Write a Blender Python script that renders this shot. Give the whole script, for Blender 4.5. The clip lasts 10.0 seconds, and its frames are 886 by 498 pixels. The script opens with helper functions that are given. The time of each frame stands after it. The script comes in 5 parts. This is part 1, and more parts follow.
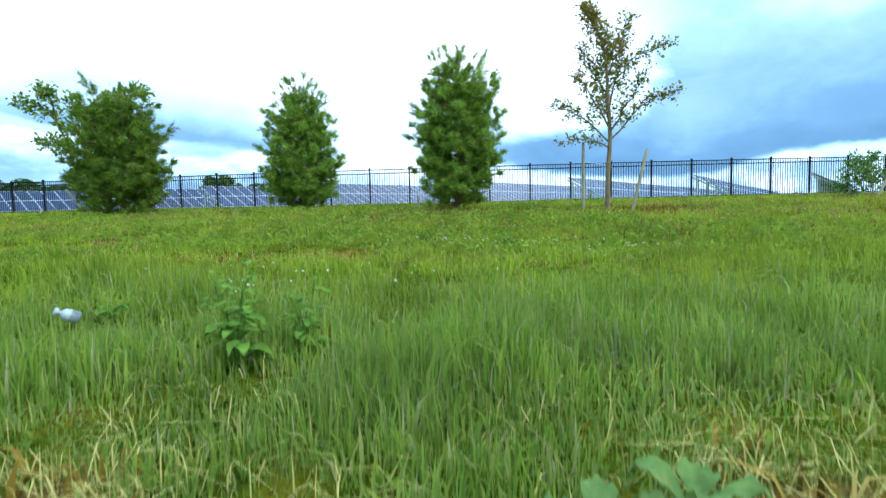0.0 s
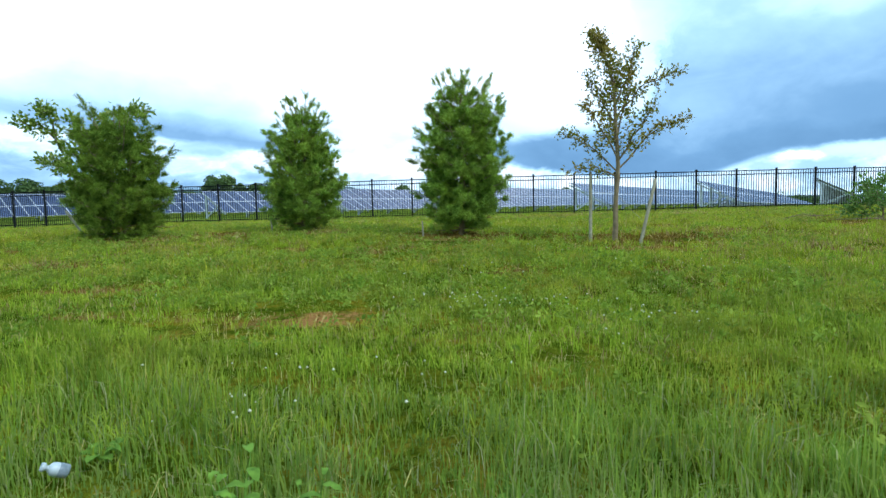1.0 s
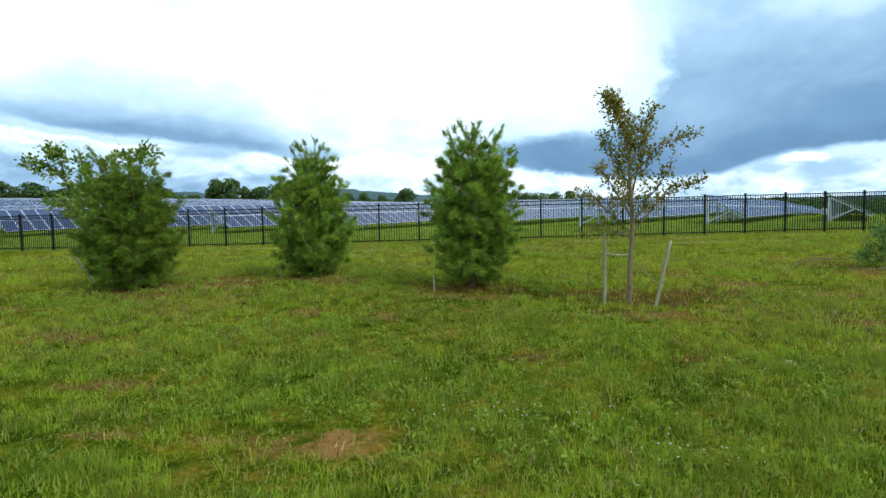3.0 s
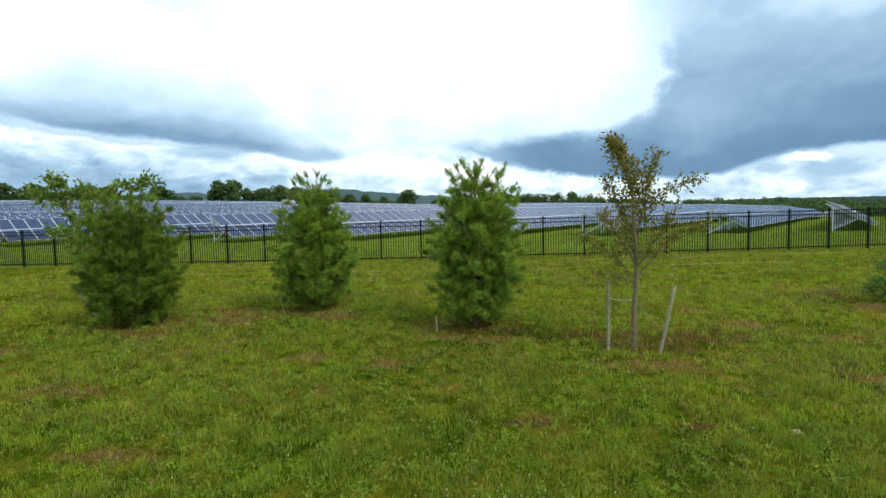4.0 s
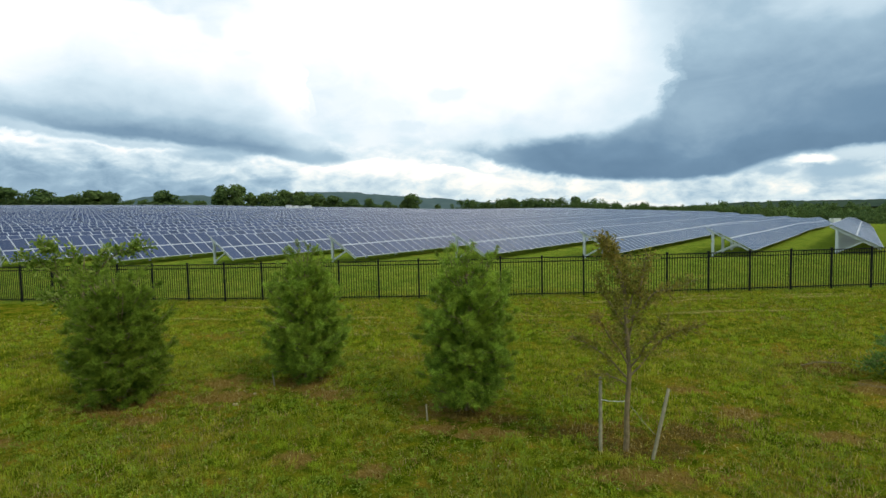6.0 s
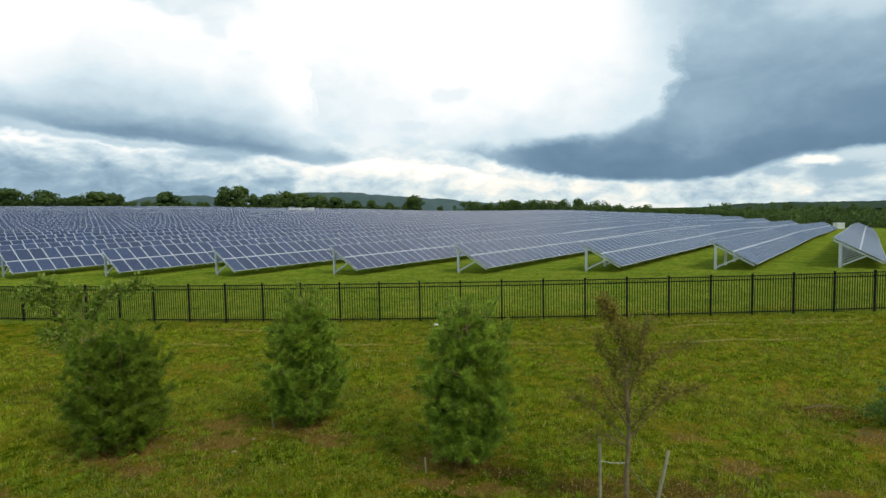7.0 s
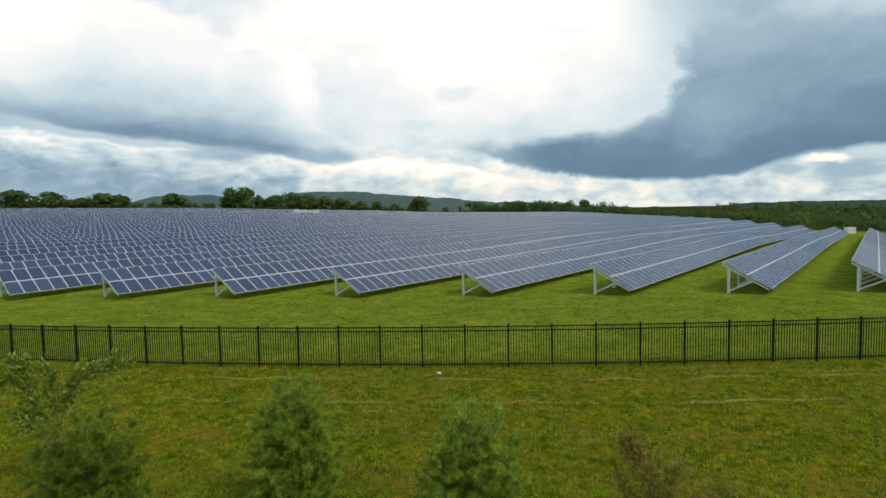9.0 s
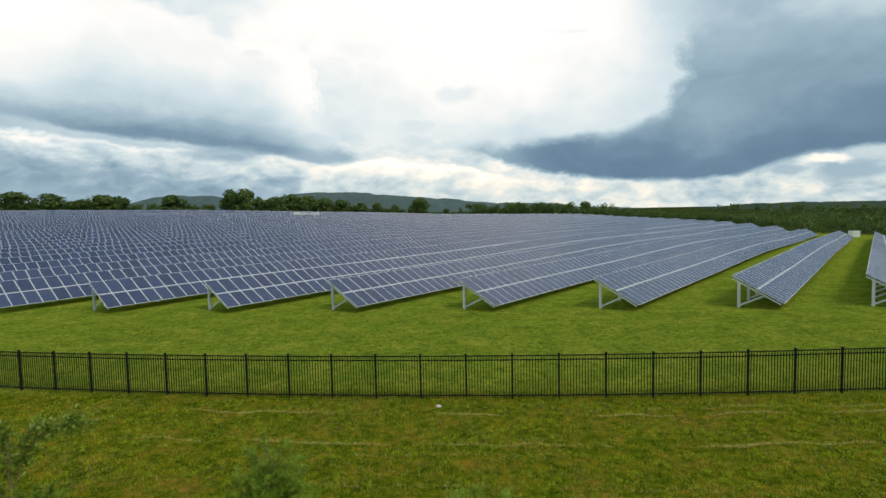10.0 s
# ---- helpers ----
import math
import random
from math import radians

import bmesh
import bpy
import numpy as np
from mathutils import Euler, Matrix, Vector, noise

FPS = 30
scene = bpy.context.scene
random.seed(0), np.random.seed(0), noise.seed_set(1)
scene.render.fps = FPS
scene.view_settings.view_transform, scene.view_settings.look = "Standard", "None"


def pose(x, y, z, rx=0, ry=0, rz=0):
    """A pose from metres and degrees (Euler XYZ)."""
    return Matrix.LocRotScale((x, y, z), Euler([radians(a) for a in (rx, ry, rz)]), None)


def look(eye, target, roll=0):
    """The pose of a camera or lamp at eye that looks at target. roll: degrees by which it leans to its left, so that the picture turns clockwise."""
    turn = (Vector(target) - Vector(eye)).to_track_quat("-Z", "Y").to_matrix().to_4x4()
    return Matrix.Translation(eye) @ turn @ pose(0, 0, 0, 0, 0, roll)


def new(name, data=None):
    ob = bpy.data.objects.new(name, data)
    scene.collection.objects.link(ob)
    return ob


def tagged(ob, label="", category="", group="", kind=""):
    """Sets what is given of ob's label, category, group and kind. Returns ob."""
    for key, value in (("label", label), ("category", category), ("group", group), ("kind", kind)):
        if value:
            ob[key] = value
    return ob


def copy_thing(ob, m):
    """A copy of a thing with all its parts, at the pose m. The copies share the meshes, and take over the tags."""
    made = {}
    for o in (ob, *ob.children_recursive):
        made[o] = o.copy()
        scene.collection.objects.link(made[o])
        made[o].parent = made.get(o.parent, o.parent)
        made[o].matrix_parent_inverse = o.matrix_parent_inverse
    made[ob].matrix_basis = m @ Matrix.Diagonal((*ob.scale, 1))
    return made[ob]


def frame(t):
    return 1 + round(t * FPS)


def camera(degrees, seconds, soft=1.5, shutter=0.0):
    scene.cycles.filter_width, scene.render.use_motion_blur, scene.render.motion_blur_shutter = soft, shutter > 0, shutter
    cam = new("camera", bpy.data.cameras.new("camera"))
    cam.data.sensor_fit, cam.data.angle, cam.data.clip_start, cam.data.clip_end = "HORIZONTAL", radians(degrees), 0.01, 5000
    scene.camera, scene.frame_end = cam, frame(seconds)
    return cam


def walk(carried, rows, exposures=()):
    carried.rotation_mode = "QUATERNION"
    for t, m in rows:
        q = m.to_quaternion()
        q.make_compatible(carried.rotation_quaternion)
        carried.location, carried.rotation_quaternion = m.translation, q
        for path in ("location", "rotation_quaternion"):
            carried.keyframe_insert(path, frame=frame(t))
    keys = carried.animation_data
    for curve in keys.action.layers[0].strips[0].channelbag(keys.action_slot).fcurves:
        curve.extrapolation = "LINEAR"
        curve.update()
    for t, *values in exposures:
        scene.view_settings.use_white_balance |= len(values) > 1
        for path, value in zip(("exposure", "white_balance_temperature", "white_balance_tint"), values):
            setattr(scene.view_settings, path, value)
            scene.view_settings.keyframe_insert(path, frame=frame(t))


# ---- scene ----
cam = camera(77.3, 10.0, shutter=0.25)
PATH = [
    (0, (0.151, 0.051, 0.172), (0.052, 2.043, 0.023), -1.21),
    (0.5, (0.131, 0.176, 0.520), (0.028, 2.168, 0.370), -1.21),
    (1, (0.093, 0.255, 0.716), (-0.011, 2.246, 0.564), -1.20),
    (1.5, (0.058, 0.338, 0.899), (-0.048, 2.330, 0.750), -1.20),
    (2, (-0.010, 0.348, 1.129), (-0.119, 2.339, 0.980), -1.20),
    (2.5, (-0.051, 0.364, 1.412), (-0.163, 2.355, 1.265), -1.21),
    (4, (-0.051, 0.530, 2.516), (-0.174, 2.521, 2.372), -1.29),
    (4.5, (-0.061, 0.616, 2.938), (-0.184, 2.607, 2.794), -1.31),
    (5, (-0.032, 0.782, 3.423), (-0.158, 2.773, 3.275), -1.33),
    (5.5, (0.106, 0.802, 3.750), (-0.025, 2.793, 3.611), -1.33),
    (7, (0.295, 0.962, 5.110), (0.150, 2.952, 4.976), -1.18),
    (7.5, (0.285, 1.043, 5.635), (0.136, 3.033, 5.498), -1.19),
    (8, (0.248, 1.301, 6.115), (0.096, 3.290, 5.976), -1.20),
    (8.5, (0.253, 1.705, 6.503), (0.097, 3.694, 6.362), -1.22),
    (9, (0.322, 2.249, 6.888), (0.157, 4.237, 6.750), -1.23),
    (9.5, (0.274, 2.988, 7.260), (0.107, 4.976, 7.125), -1.24),
    (10, (0.255, 3.745, 7.717), (0.088, 5.733, 7.581), -1.24),
]
walk(cam, [(t, look(eye, target, roll)) for t, eye, target, roll in PATH],
     [(0.0, 0.98, 5000, 6.5), (1.0, 0.77, 5180, 9), (2.5, 0.58, 5450, 10.5), (4.5, 0.32, 5980, 11.5), (5.5, 0.20, 6200, 12), (8.0, 0.05, 6500, 12), (10.0, 0.01, 6600, 12)])

# ---- world, sun, exposure ----
def math_node(nt, op, a, b=None, c=None):
    n = nt.nodes.new("ShaderNodeMath")
    n.operation = op
    for i, v in enumerate((a, b, c)):
        if v is None:
            continue
        if isinstance(v, (int, float)):
            n.inputs[i].default_value = v
        else:
            nt.links.new(v, n.inputs[i])
    return n.outputs[0]


def ramp_node(nt, fac, stops):
    n = nt.nodes.new("ShaderNodeValToRGB")
    el = n.color_ramp.elements
    while len(el) < len(stops):
        el.new(0.5)
    for e, (p, col) in zip(el, stops):
        e.position, e.color = p, (*col, 1)
    if fac is not None:
        nt.links.new(fac, n.inputs[0])
    return n.outputs[0]


def noise_node(nt, vec, scale, detail=4.0, rough=0.55, distort=0.0):
    n = nt.nodes.new("ShaderNodeTexNoise")
    n.inputs["Scale"].default_value = scale
    n.inputs["Detail"].default_value = detail
    n.inputs["Roughness"].default_value = rough
    n.inputs["Distortion"].default_value = distort
    if vec is not None:
        nt.links.new(vec, n.inputs["Vector"])
    return n.outputs["Fac"]


SUN_AZ, SUN_EL = 125.0, 50.0
SUN_STRENGTH, SKY_GAIN = 1.5, 1.0

world = bpy.data.worlds.new("sky")
scene.world = world
world.use_nodes = True
wt = world.node_tree
wt.nodes.clear()
coord = wt.nodes.new("ShaderNodeTexCoord").outputs["Generated"]
sep = wt.nodes.new("ShaderNodeSeparateXYZ")
wt.links.new(coord, sep.inputs[0])
dx, dy, dz = sep.outputs
D2R = math.pi / 180
az = math_node(wt, "DIVIDE", math_node(wt, "ARCTAN2", dx, dy), D2R)
el = math_node(wt, "DIVIDE", math_node(wt, "ARCSINE", dz), D2R)
flat = wt.nodes.new("ShaderNodeMapping")
flat.inputs["Scale"].default_value = (1.0, 1.0, 1.7)
wt.links.new(coord, flat.inputs[0])
n_mid = noise_node(wt, flat.outputs[0], 4.2, 7.0, 0.55, 0.5)
n_fine = noise_node(wt, flat.outputs[0], 11.0, 7.0, 0.58, 0.4)
def centred(n, gain):
    return math_node(wt, "MULTIPLY", math_node(wt, "SUBTRACT", n, 0.5), gain)


def clamped(x):
    x.node.use_clamp = True
    return x


def plus(*terms):
    total = terms[0]
    for t in terms[1:]:
        total = math_node(wt, "ADD", total, t)
    return total


def eased(x, a, b):
    """0 below a, 1 above b, smooth between."""
    n = wt.nodes.new("ShaderNodeMapRange")
    n.interpolation_type = "SMOOTHSTEP"
    wt.links.new(x, n.inputs["Value"])
    n.inputs["From Min"].default_value, n.inputs["From Max"].default_value = a, b
    return n.outputs["Result"]


def curve_of(x, lo, hi, top, stops):
    """A line of values over x, which runs from lo to hi; stops are (x, value), with values from 0 to top."""
    f = math_node(wt, "DIVIDE", math_node(wt, "SUBTRACT", x, lo), hi - lo)
    grey = ramp_node(wt, f, [((p - lo) / (hi - lo), (q / top,) * 3) for p, q in stops])
    return math_node(wt, "MULTIPLY", grey, top)


# ragged cloud edges: azimuth and elevation shaken by noise at several sizes
stretch = wt.nodes.new("ShaderNodeMapping")
stretch.inputs["Scale"].default_value = (1.0, 1.0, 2.1)
wt.links.new(coord, stretch.inputs[0])
n_edge = noise_node(wt, flat.outputs[0], 22.0, 6.0, 0.6, 0.2)
n_lump = noise_node(wt, flat.outputs[0], 6.5, 4.0, 0.5, 0.2)
n_puff = noise_node(wt, stretch.outputs[0], 13.0, 6.0, 0.58, 0.3)
n_streak = noise_node(wt, stretch.outputs[0], 24.0, 6.0, 0.6, 0.5)
waz = plus(az, centred(n_fine, 5.0), centred(n_mid, 5.0))
wel = plus(el, centred(n_edge, 1.6), centred(n_lump, 2.6))
# low clouds far off are small and flat
lel = plus(el, centred(n_streak, 1.2), centred(n_puff, 2.2))
gel = plus(el, centred(n_edge, 0.9), centred(n_puff, 0.9))


def lay(v, mask, tone, gain=1.0):
    return plus(v, math_node(wt, "MULTIPLY", math_node(wt, "MULTIPLY", mask, gain), math_node(wt, "SUBTRACT", tone, v)))


def puff(v, a0, e0, half, height, tone, gain=1.0, e=None):
    """A soft round cloud."""
    u = math_node(wt, "DIVIDE", math_node(wt, "SUBTRACT", waz, a0), half)
    t = math_node(wt, "DIVIDE", math_node(wt, "SUBTRACT", wel if e is None else e, e0), height)
    d = math_node(wt, "SQRT", plus(math_node(wt, "MULTIPLY", u, u), math_node(wt, "MULTIPLY", t, t)))
    return lay(v, math_node(wt, "SUBTRACT", 1.0, eased(d, 0.35, 1.0)), tone, gain)


def over_line(e, line, soft):
    return eased(math_node(wt, "SUBTRACT", e, line), -soft / 2, soft / 2)


def under_line(e, line, soft):
    return eased(math_node(wt, "SUBTRACT", line, e), -soft / 2, soft / 2)


def within(e, line_at, offsets, soft):
    """How far e lies under a line whose steep flanks are softened sideways."""
    total = plus(*[under_line(e, line_at(d), soft) for d in offsets])
    return math_node(wt, "DIVIDE", total, float(len(offsets)))


# the thin bright overcast behind
glow = math_node(wt, "POWER", 2.718, math_node(wt, "MULTIPLY", -1.0, plus(
       math_node(wt, "POWER", math_node(wt, "ABSOLUTE", math_node(wt, "DIVIDE", math_node(wt, "ADD", waz, 3.0), 30.0)), 2.0),
       math_node(wt, "POWER", math_node(wt, "ABSOLUTE", math_node(wt, "DIVIDE", math_node(wt, "SUBTRACT", wel, 22.0), 18.0)), 2.0))))
v = plus(0.50, math_node(wt, "MULTIPLY", glow, 0.40), centred(n_mid, 0.26), centred(n_fine, 0.16))
# the pale wash high on the one side
v = puff(v, -46, 19, 15, 8, plus(0.64, centred(n_lump, 0.25)), 0.9)
# far low clouds: grey bases, bright tops
v = lay(v, math_node(wt, "SUBTRACT", 1.0, eased(el, 4.0, 9.0)), plus(curve_of(az, -60, 60, 1.0, ((-60, 0.54), (-30, 0.58), (-12, 0.68), (4, 0.68), (30, 0.61), (60, 0.58))), centred(n_puff, 0.85), centred(n_streak, 0.45)), 0.9)
crest = curve_of(plus(az, centred(n_puff, 6.0)), -60, 20, 20.0, ((-60, 7.4), (-42, 7.4), (-38, 6.8), (-33, 6.2), (-27, 6.1), (-20, 5.7), (-15, 4.9), (-10, 5.6), (-4, 4.6), (4, 3.0)))
depth = math_node(wt, "SUBTRACT", crest, lel)
heap = curve_of(depth, -1.0, 7.0, 1.0, ((-1, 0.80), (0.1, 0.80), (0.7, 0.66), (1.6, 0.57), (2.6, 0.45), (4.0, 0.38), (5.4, 0.46)))
lighter = math_node(wt, "MULTIPLY", eased(az, -28.0, -8.0), 0.16)
v = lay(v, math_node(wt, "MULTIPLY", under_line(lel, crest, 0.5), math_node(wt, "SUBTRACT", 1.0, eased(az, -2.0, 8.0))), plus(heap, lighter, centred(n_streak, 0.30), centred(n_puff, 0.36)), 0.9)
# the broad bank on the one side: a dark base that slopes down, a pale body over it
base_a = curve_of(plus(az, centred(n_lump, 3.0)), -70, -10, 20.0, ((-70, 8.0), (-43, 8.6), (-39, 7.8), (-35, 7.2), (-30.5, 7.0), (-25.7, 6.4), (-21.6, 5.8), (-16.7, 5.0), (-12, 5.6)))
def top_a(d):
    return curve_of(plus(az, d, centred(n_fine, 3.6), centred(n_edge, 2.0)), -70, -10, 30.0, ((-70, 26), (-40, 21), (-30, 18.0), (-20.5, 16.0), (-17.8, 14.8), (-17.0, 9.2), (-15, 7.0), (-12.4, 5.2)))


rise_a = math_node(wt, "SUBTRACT", plus(el, centred(n_edge, 1.2), centred(n_puff, 1.2)), base_a)
body_a = curve_of(rise_a, -1.0, 13.0, 1.0, ((-1, 0.24), (0.7, 0.28), (1.6, 0.42), (3.0, 0.56), (5.0, 0.66), (7.0, 0.76), (12.0, 0.85)))
body_a = plus(body_a, math_node(wt, "MULTIPLY", math_node(wt, "SUBTRACT", 1.0, eased(az, -44.0, -35.0)), 0.16), math_node(wt, "MULTIPLY", eased(az, -23.0, -16.0), 0.14), centred(n_lump, 0.14), centred(n_fine, 0.14))
v = lay(v, math_node(wt, "MULTIPLY", over_line(gel, base_a, 0.6), within(wel, top_a, (0.8, 0.2, -0.4), 1.4)), body_a, 0.96)
# ragged grey scraps under it
v = puff(v, -25.0, 5.9, 5.5, 1.1, 0.38, 0.7, gel)
v = puff(v, -17.0, 5.6, 4.5, 1.1, 0.46, 0.6, gel)
for a0, e0, half, height, tone in ((-25.6, 16.9, 2.2, 1.0, 0.70), (-23.0, 15.2, 1.6, 0.7, 0.74), (-14.2, 11.5, 2.0, 1.1, 0.72), (-9.7, 10.7, 2.6, 1.2, 0.72), (-2.8, 11.7, 2.6, 1.2, 0.70), (-7.2, 8.3, 2.4, 0.7, 0.66), (-11, 7.6, 2.6, 0.9, 0.72)):
    v = puff(v, a0, e0, half, height, tone, 0.8)
# the great dark bank on the other side, its edge curling round a white heap
base_b = curve_of(plus(az, centred(n_edge, 3.0)), -10, 70, 20.0, ((-10, 7.0), (-4, 6.6), (2.2, 4.7), (7.8, 3.3), (15, 2.7), (23, 2.6), (26, 3.6), (28.6, 4.3), (34, 4.6), (48, 5.0), (70, 6.0)))
def top_b(d):
    return curve_of(plus(az, d, centred(n_fine, 6.0), centred(n_edge, 3.5), centred(n_lump, 4.0)), -10, 70, 60.0, ((-10, 6.6), (-3, 6.6), (4, 6.6), (7.8, 7.0), (13.4, 7.3), (16.2, 8.2), (17.7, 10.0), (18.8, 13.0), (21.5, 23), (40, 42), (70, 20)))


side_b = eased(plus(az, centred(n_lump, 6.0)), -7.0, 1.0)
v = lay(v, math_node(wt, "MULTIPLY", math_node(wt, "MULTIPLY", side_b, over_line(gel, base_b, 1.0)), within(wel, lambda d: plus(top_b(d), 1.8), (3.6, 2.4, 1.2, 0.0), 3.4)), plus(0.64, centred(n_lump, 0.24), centred(n_fine, 0.16)), 0.85)
rise_b = math_node(wt, "SUBTRACT", wel, base_b)
body_b = curve_of(rise_b, -1.0, 17.0, 1.0, ((-1, 0.18), (1.5, 0.18), (3.2, 0.24), (5.5, 0.33), (9.0, 0.37), (12.0, 0.44), (15.5, 0.54)))
body_b = plus(body_b, math_node(wt, "MULTIPLY", math_node(wt, "SUBTRACT", 1.0, eased(az, -3.0, 9.0)), 0.24), centred(n_lump, 0.24), centred(n_fine, 0.18))
v = lay(v, math_node(wt, "MULTIPLY", math_node(wt, "MULTIPLY", side_b, over_line(gel, base_b, 0.8)), within(wel, top_b, (0.7, 0.0, -0.7), 1.6)), body_b, 0.97)
v = puff(v, 25, 19, 13, 8.5, plus(0.50, centred(n_lump, 0.3), centred(n_fine, 0.2)), 0.75)
v = puff(v, 34, 7.4, 7.0, 2.2, 0.27, 0.7)
v = puff(v, 33, 17.5, 9.0, 3.0, 0.62, 0.55)
# a scrap of clear sky with a small grey cloud before it
v = puff(v, 35.0, 4.1, 6.0, 0.9, 0.60, 0.85, gel)
v = puff(v, 29.6, 3.7, 2.6, 0.6, 0.84, 0.9, gel)
v = puff(v, 31.6, 2.7, 4.2, 0.95, 0.46, 0.95, gel)
v = puff(v, 26.6, 3.0, 2.0, 0.5, 0.46, 0.8, gel)
# the sky beside and behind; the unseen bright bank at 90 is added to brighten the panels
for a0, e0, half, height, tone in ((90, 24, 42, 20, 0.92), (-86, 18, 30, 16, 0.56), (140, 22, 45, 18, 0.60), (-140, 20, 40, 18, 0.58)):
    v = puff(v, a0, e0, half, height, plus(tone, centred(n_lump, 0.3)), 0.8)
cloud_col = ramp_node(wt, v, [(0.0, (0.075, 0.145, 0.225)), (0.25, (0.165, 0.27, 0.37)), (0.47, (0.36, 0.50, 0.585)),
                              (0.64, (0.64, 0.765, 0.81)), (0.80, (0.97, 0.98, 0.95)), (1.0, (1.2, 1.18, 1.12))])
# low sunlit clouds are creamier
low = math_node(wt, "MULTIPLY", clamped(math_node(wt, "DIVIDE", math_node(wt, "SUBTRACT", 8.0, el), 6.0)), clamped(math_node(wt, "MULTIPLY", math_node(wt, "SUBTRACT", v, 0.45), 3.0)))
warm = wt.nodes.new("ShaderNodeMix")
warm.data_type, warm.blend_type = "RGBA", "MULTIPLY"
wt.links.new(low, warm.inputs["Factor"])
wt.links.new(cloud_col, warm.inputs["A"])
warm.inputs["B"].default_value = (1.06, 0.99, 0.88, 1)
cloud_col = warm.outputs["Result"]
nishita = wt.nodes.new("ShaderNodeTexSky")
nishita.sky_type = "NISHITA"
nishita.sun_disc = False
nishita.sun_elevation, nishita.sun_rotation = radians(SUN_EL), radians(SUN_AZ)
clear = wt.nodes.new("ShaderNodeVectorMath")
clear.operation = "SCALE"
wt.links.new(nishita.outputs[0], clear.inputs[0])
clear.inputs["Scale"].default_value = 0.10
cover = math_node(wt, "MULTIPLY", math_node(wt, "SUBTRACT", 0.92, n_mid), 4.0)
cover.node.use_clamp = True
mix = wt.nodes.new("ShaderNodeMix")
mix.data_type = "RGBA"
wt.links.new(cover, mix.inputs["Factor"])
wt.links.new(clear.outputs[0], mix.inputs["A"])
wt.links.new(cloud_col, mix.inputs["B"])
bg = wt.nodes.new("ShaderNodeBackground")
bg.inputs["Strength"].default_value = SKY_GAIN
wt.links.new(mix.outputs["Result"], bg.inputs["Color"])
wt.links.new(bg.outputs[0], wt.nodes.new("ShaderNodeOutputWorld").inputs[0])

sun = new("sun", bpy.data.lights.new("sun", "SUN"))
sun.data.energy, sun.data.angle, sun.data.color = SUN_STRENGTH, radians(15), (1.0, 0.94, 0.84)
_a, _e = radians(SUN_AZ), radians(SUN_EL)
sun.matrix_world = look((math.sin(_a) * math.cos(_e) * 50, math.cos(_a) * math.cos(_e) * 50, math.sin(_e) * 50), (0, 0, 0))


# ---- materials ----
def material(name, rough=0.8, metal=0.0, spec=0.5):
    m = bpy.data.materials.new(name)
    m.use_nodes = True
    b = m.node_tree.nodes["Principled BSDF"]
    b.inputs["Roughness"].default_value = rough
    b.inputs["Metallic"].default_value = metal
    b.inputs["Specular IOR Level"].default_value = spec
    return m, m.node_tree, b


def mix_col(nt, fac, a, b, mode="MIX"):
    n = nt.nodes.new("ShaderNodeMix")
    n.data_type, n.blend_type = "RGBA", mode
    for key, val in (("Factor", fac), ("A", a), ("B", b)):
        sock = [s for s in n.inputs if s.name == key and (s.type == "RGBA" or key == "Factor")][0]
        if isinstance(val, (int, float)):
            sock.default_value = val
        elif isinstance(val, tuple):
            sock.default_value = (*val, 1)
        else:
            nt.links.new(val, sock)
    return [s for s in n.outputs if s.type == "RGBA"][0]


def position(nt):
    return nt.nodes.new("ShaderNodeNewGeometry").outputs["Position"]


def bump(nt, b, height, strength, dist):
    n = nt.nodes.new("ShaderNodeBump")
    n.inputs["Strength"].default_value, n.inputs["Distance"].default_value = strength, dist
    nt.links.new(height, n.inputs["Height"])
    nt.links.new(n.outputs[0], b.inputs["Normal"])


def speckled(name, stops, scale, rough, fine=60.0, bump_by=0.3, metal=0.0, spec=0.4, coords="pos"):
    """A material whose colour runs along stops by noise at two scales, with fine relief."""
    m, nt, b = material(name, rough, metal, spec)
    vec = position(nt) if coords == "pos" else nt.nodes.new("ShaderNodeTexCoord").outputs["Object"]
    big, small = noise_node(nt, vec, scale, 4.0), noise_node(nt, vec, fine, 3.0)
    f = math_node(nt, "ADD", math_node(nt, "MULTIPLY", big, 0.6), math_node(nt, "MULTIPLY", small, 0.4))
    nt.links.new(ramp_node(nt, f, stops), b.inputs["Base Color"])
    if bump_by:
        bump(nt, b, small, bump_by, 0.01)
    return m


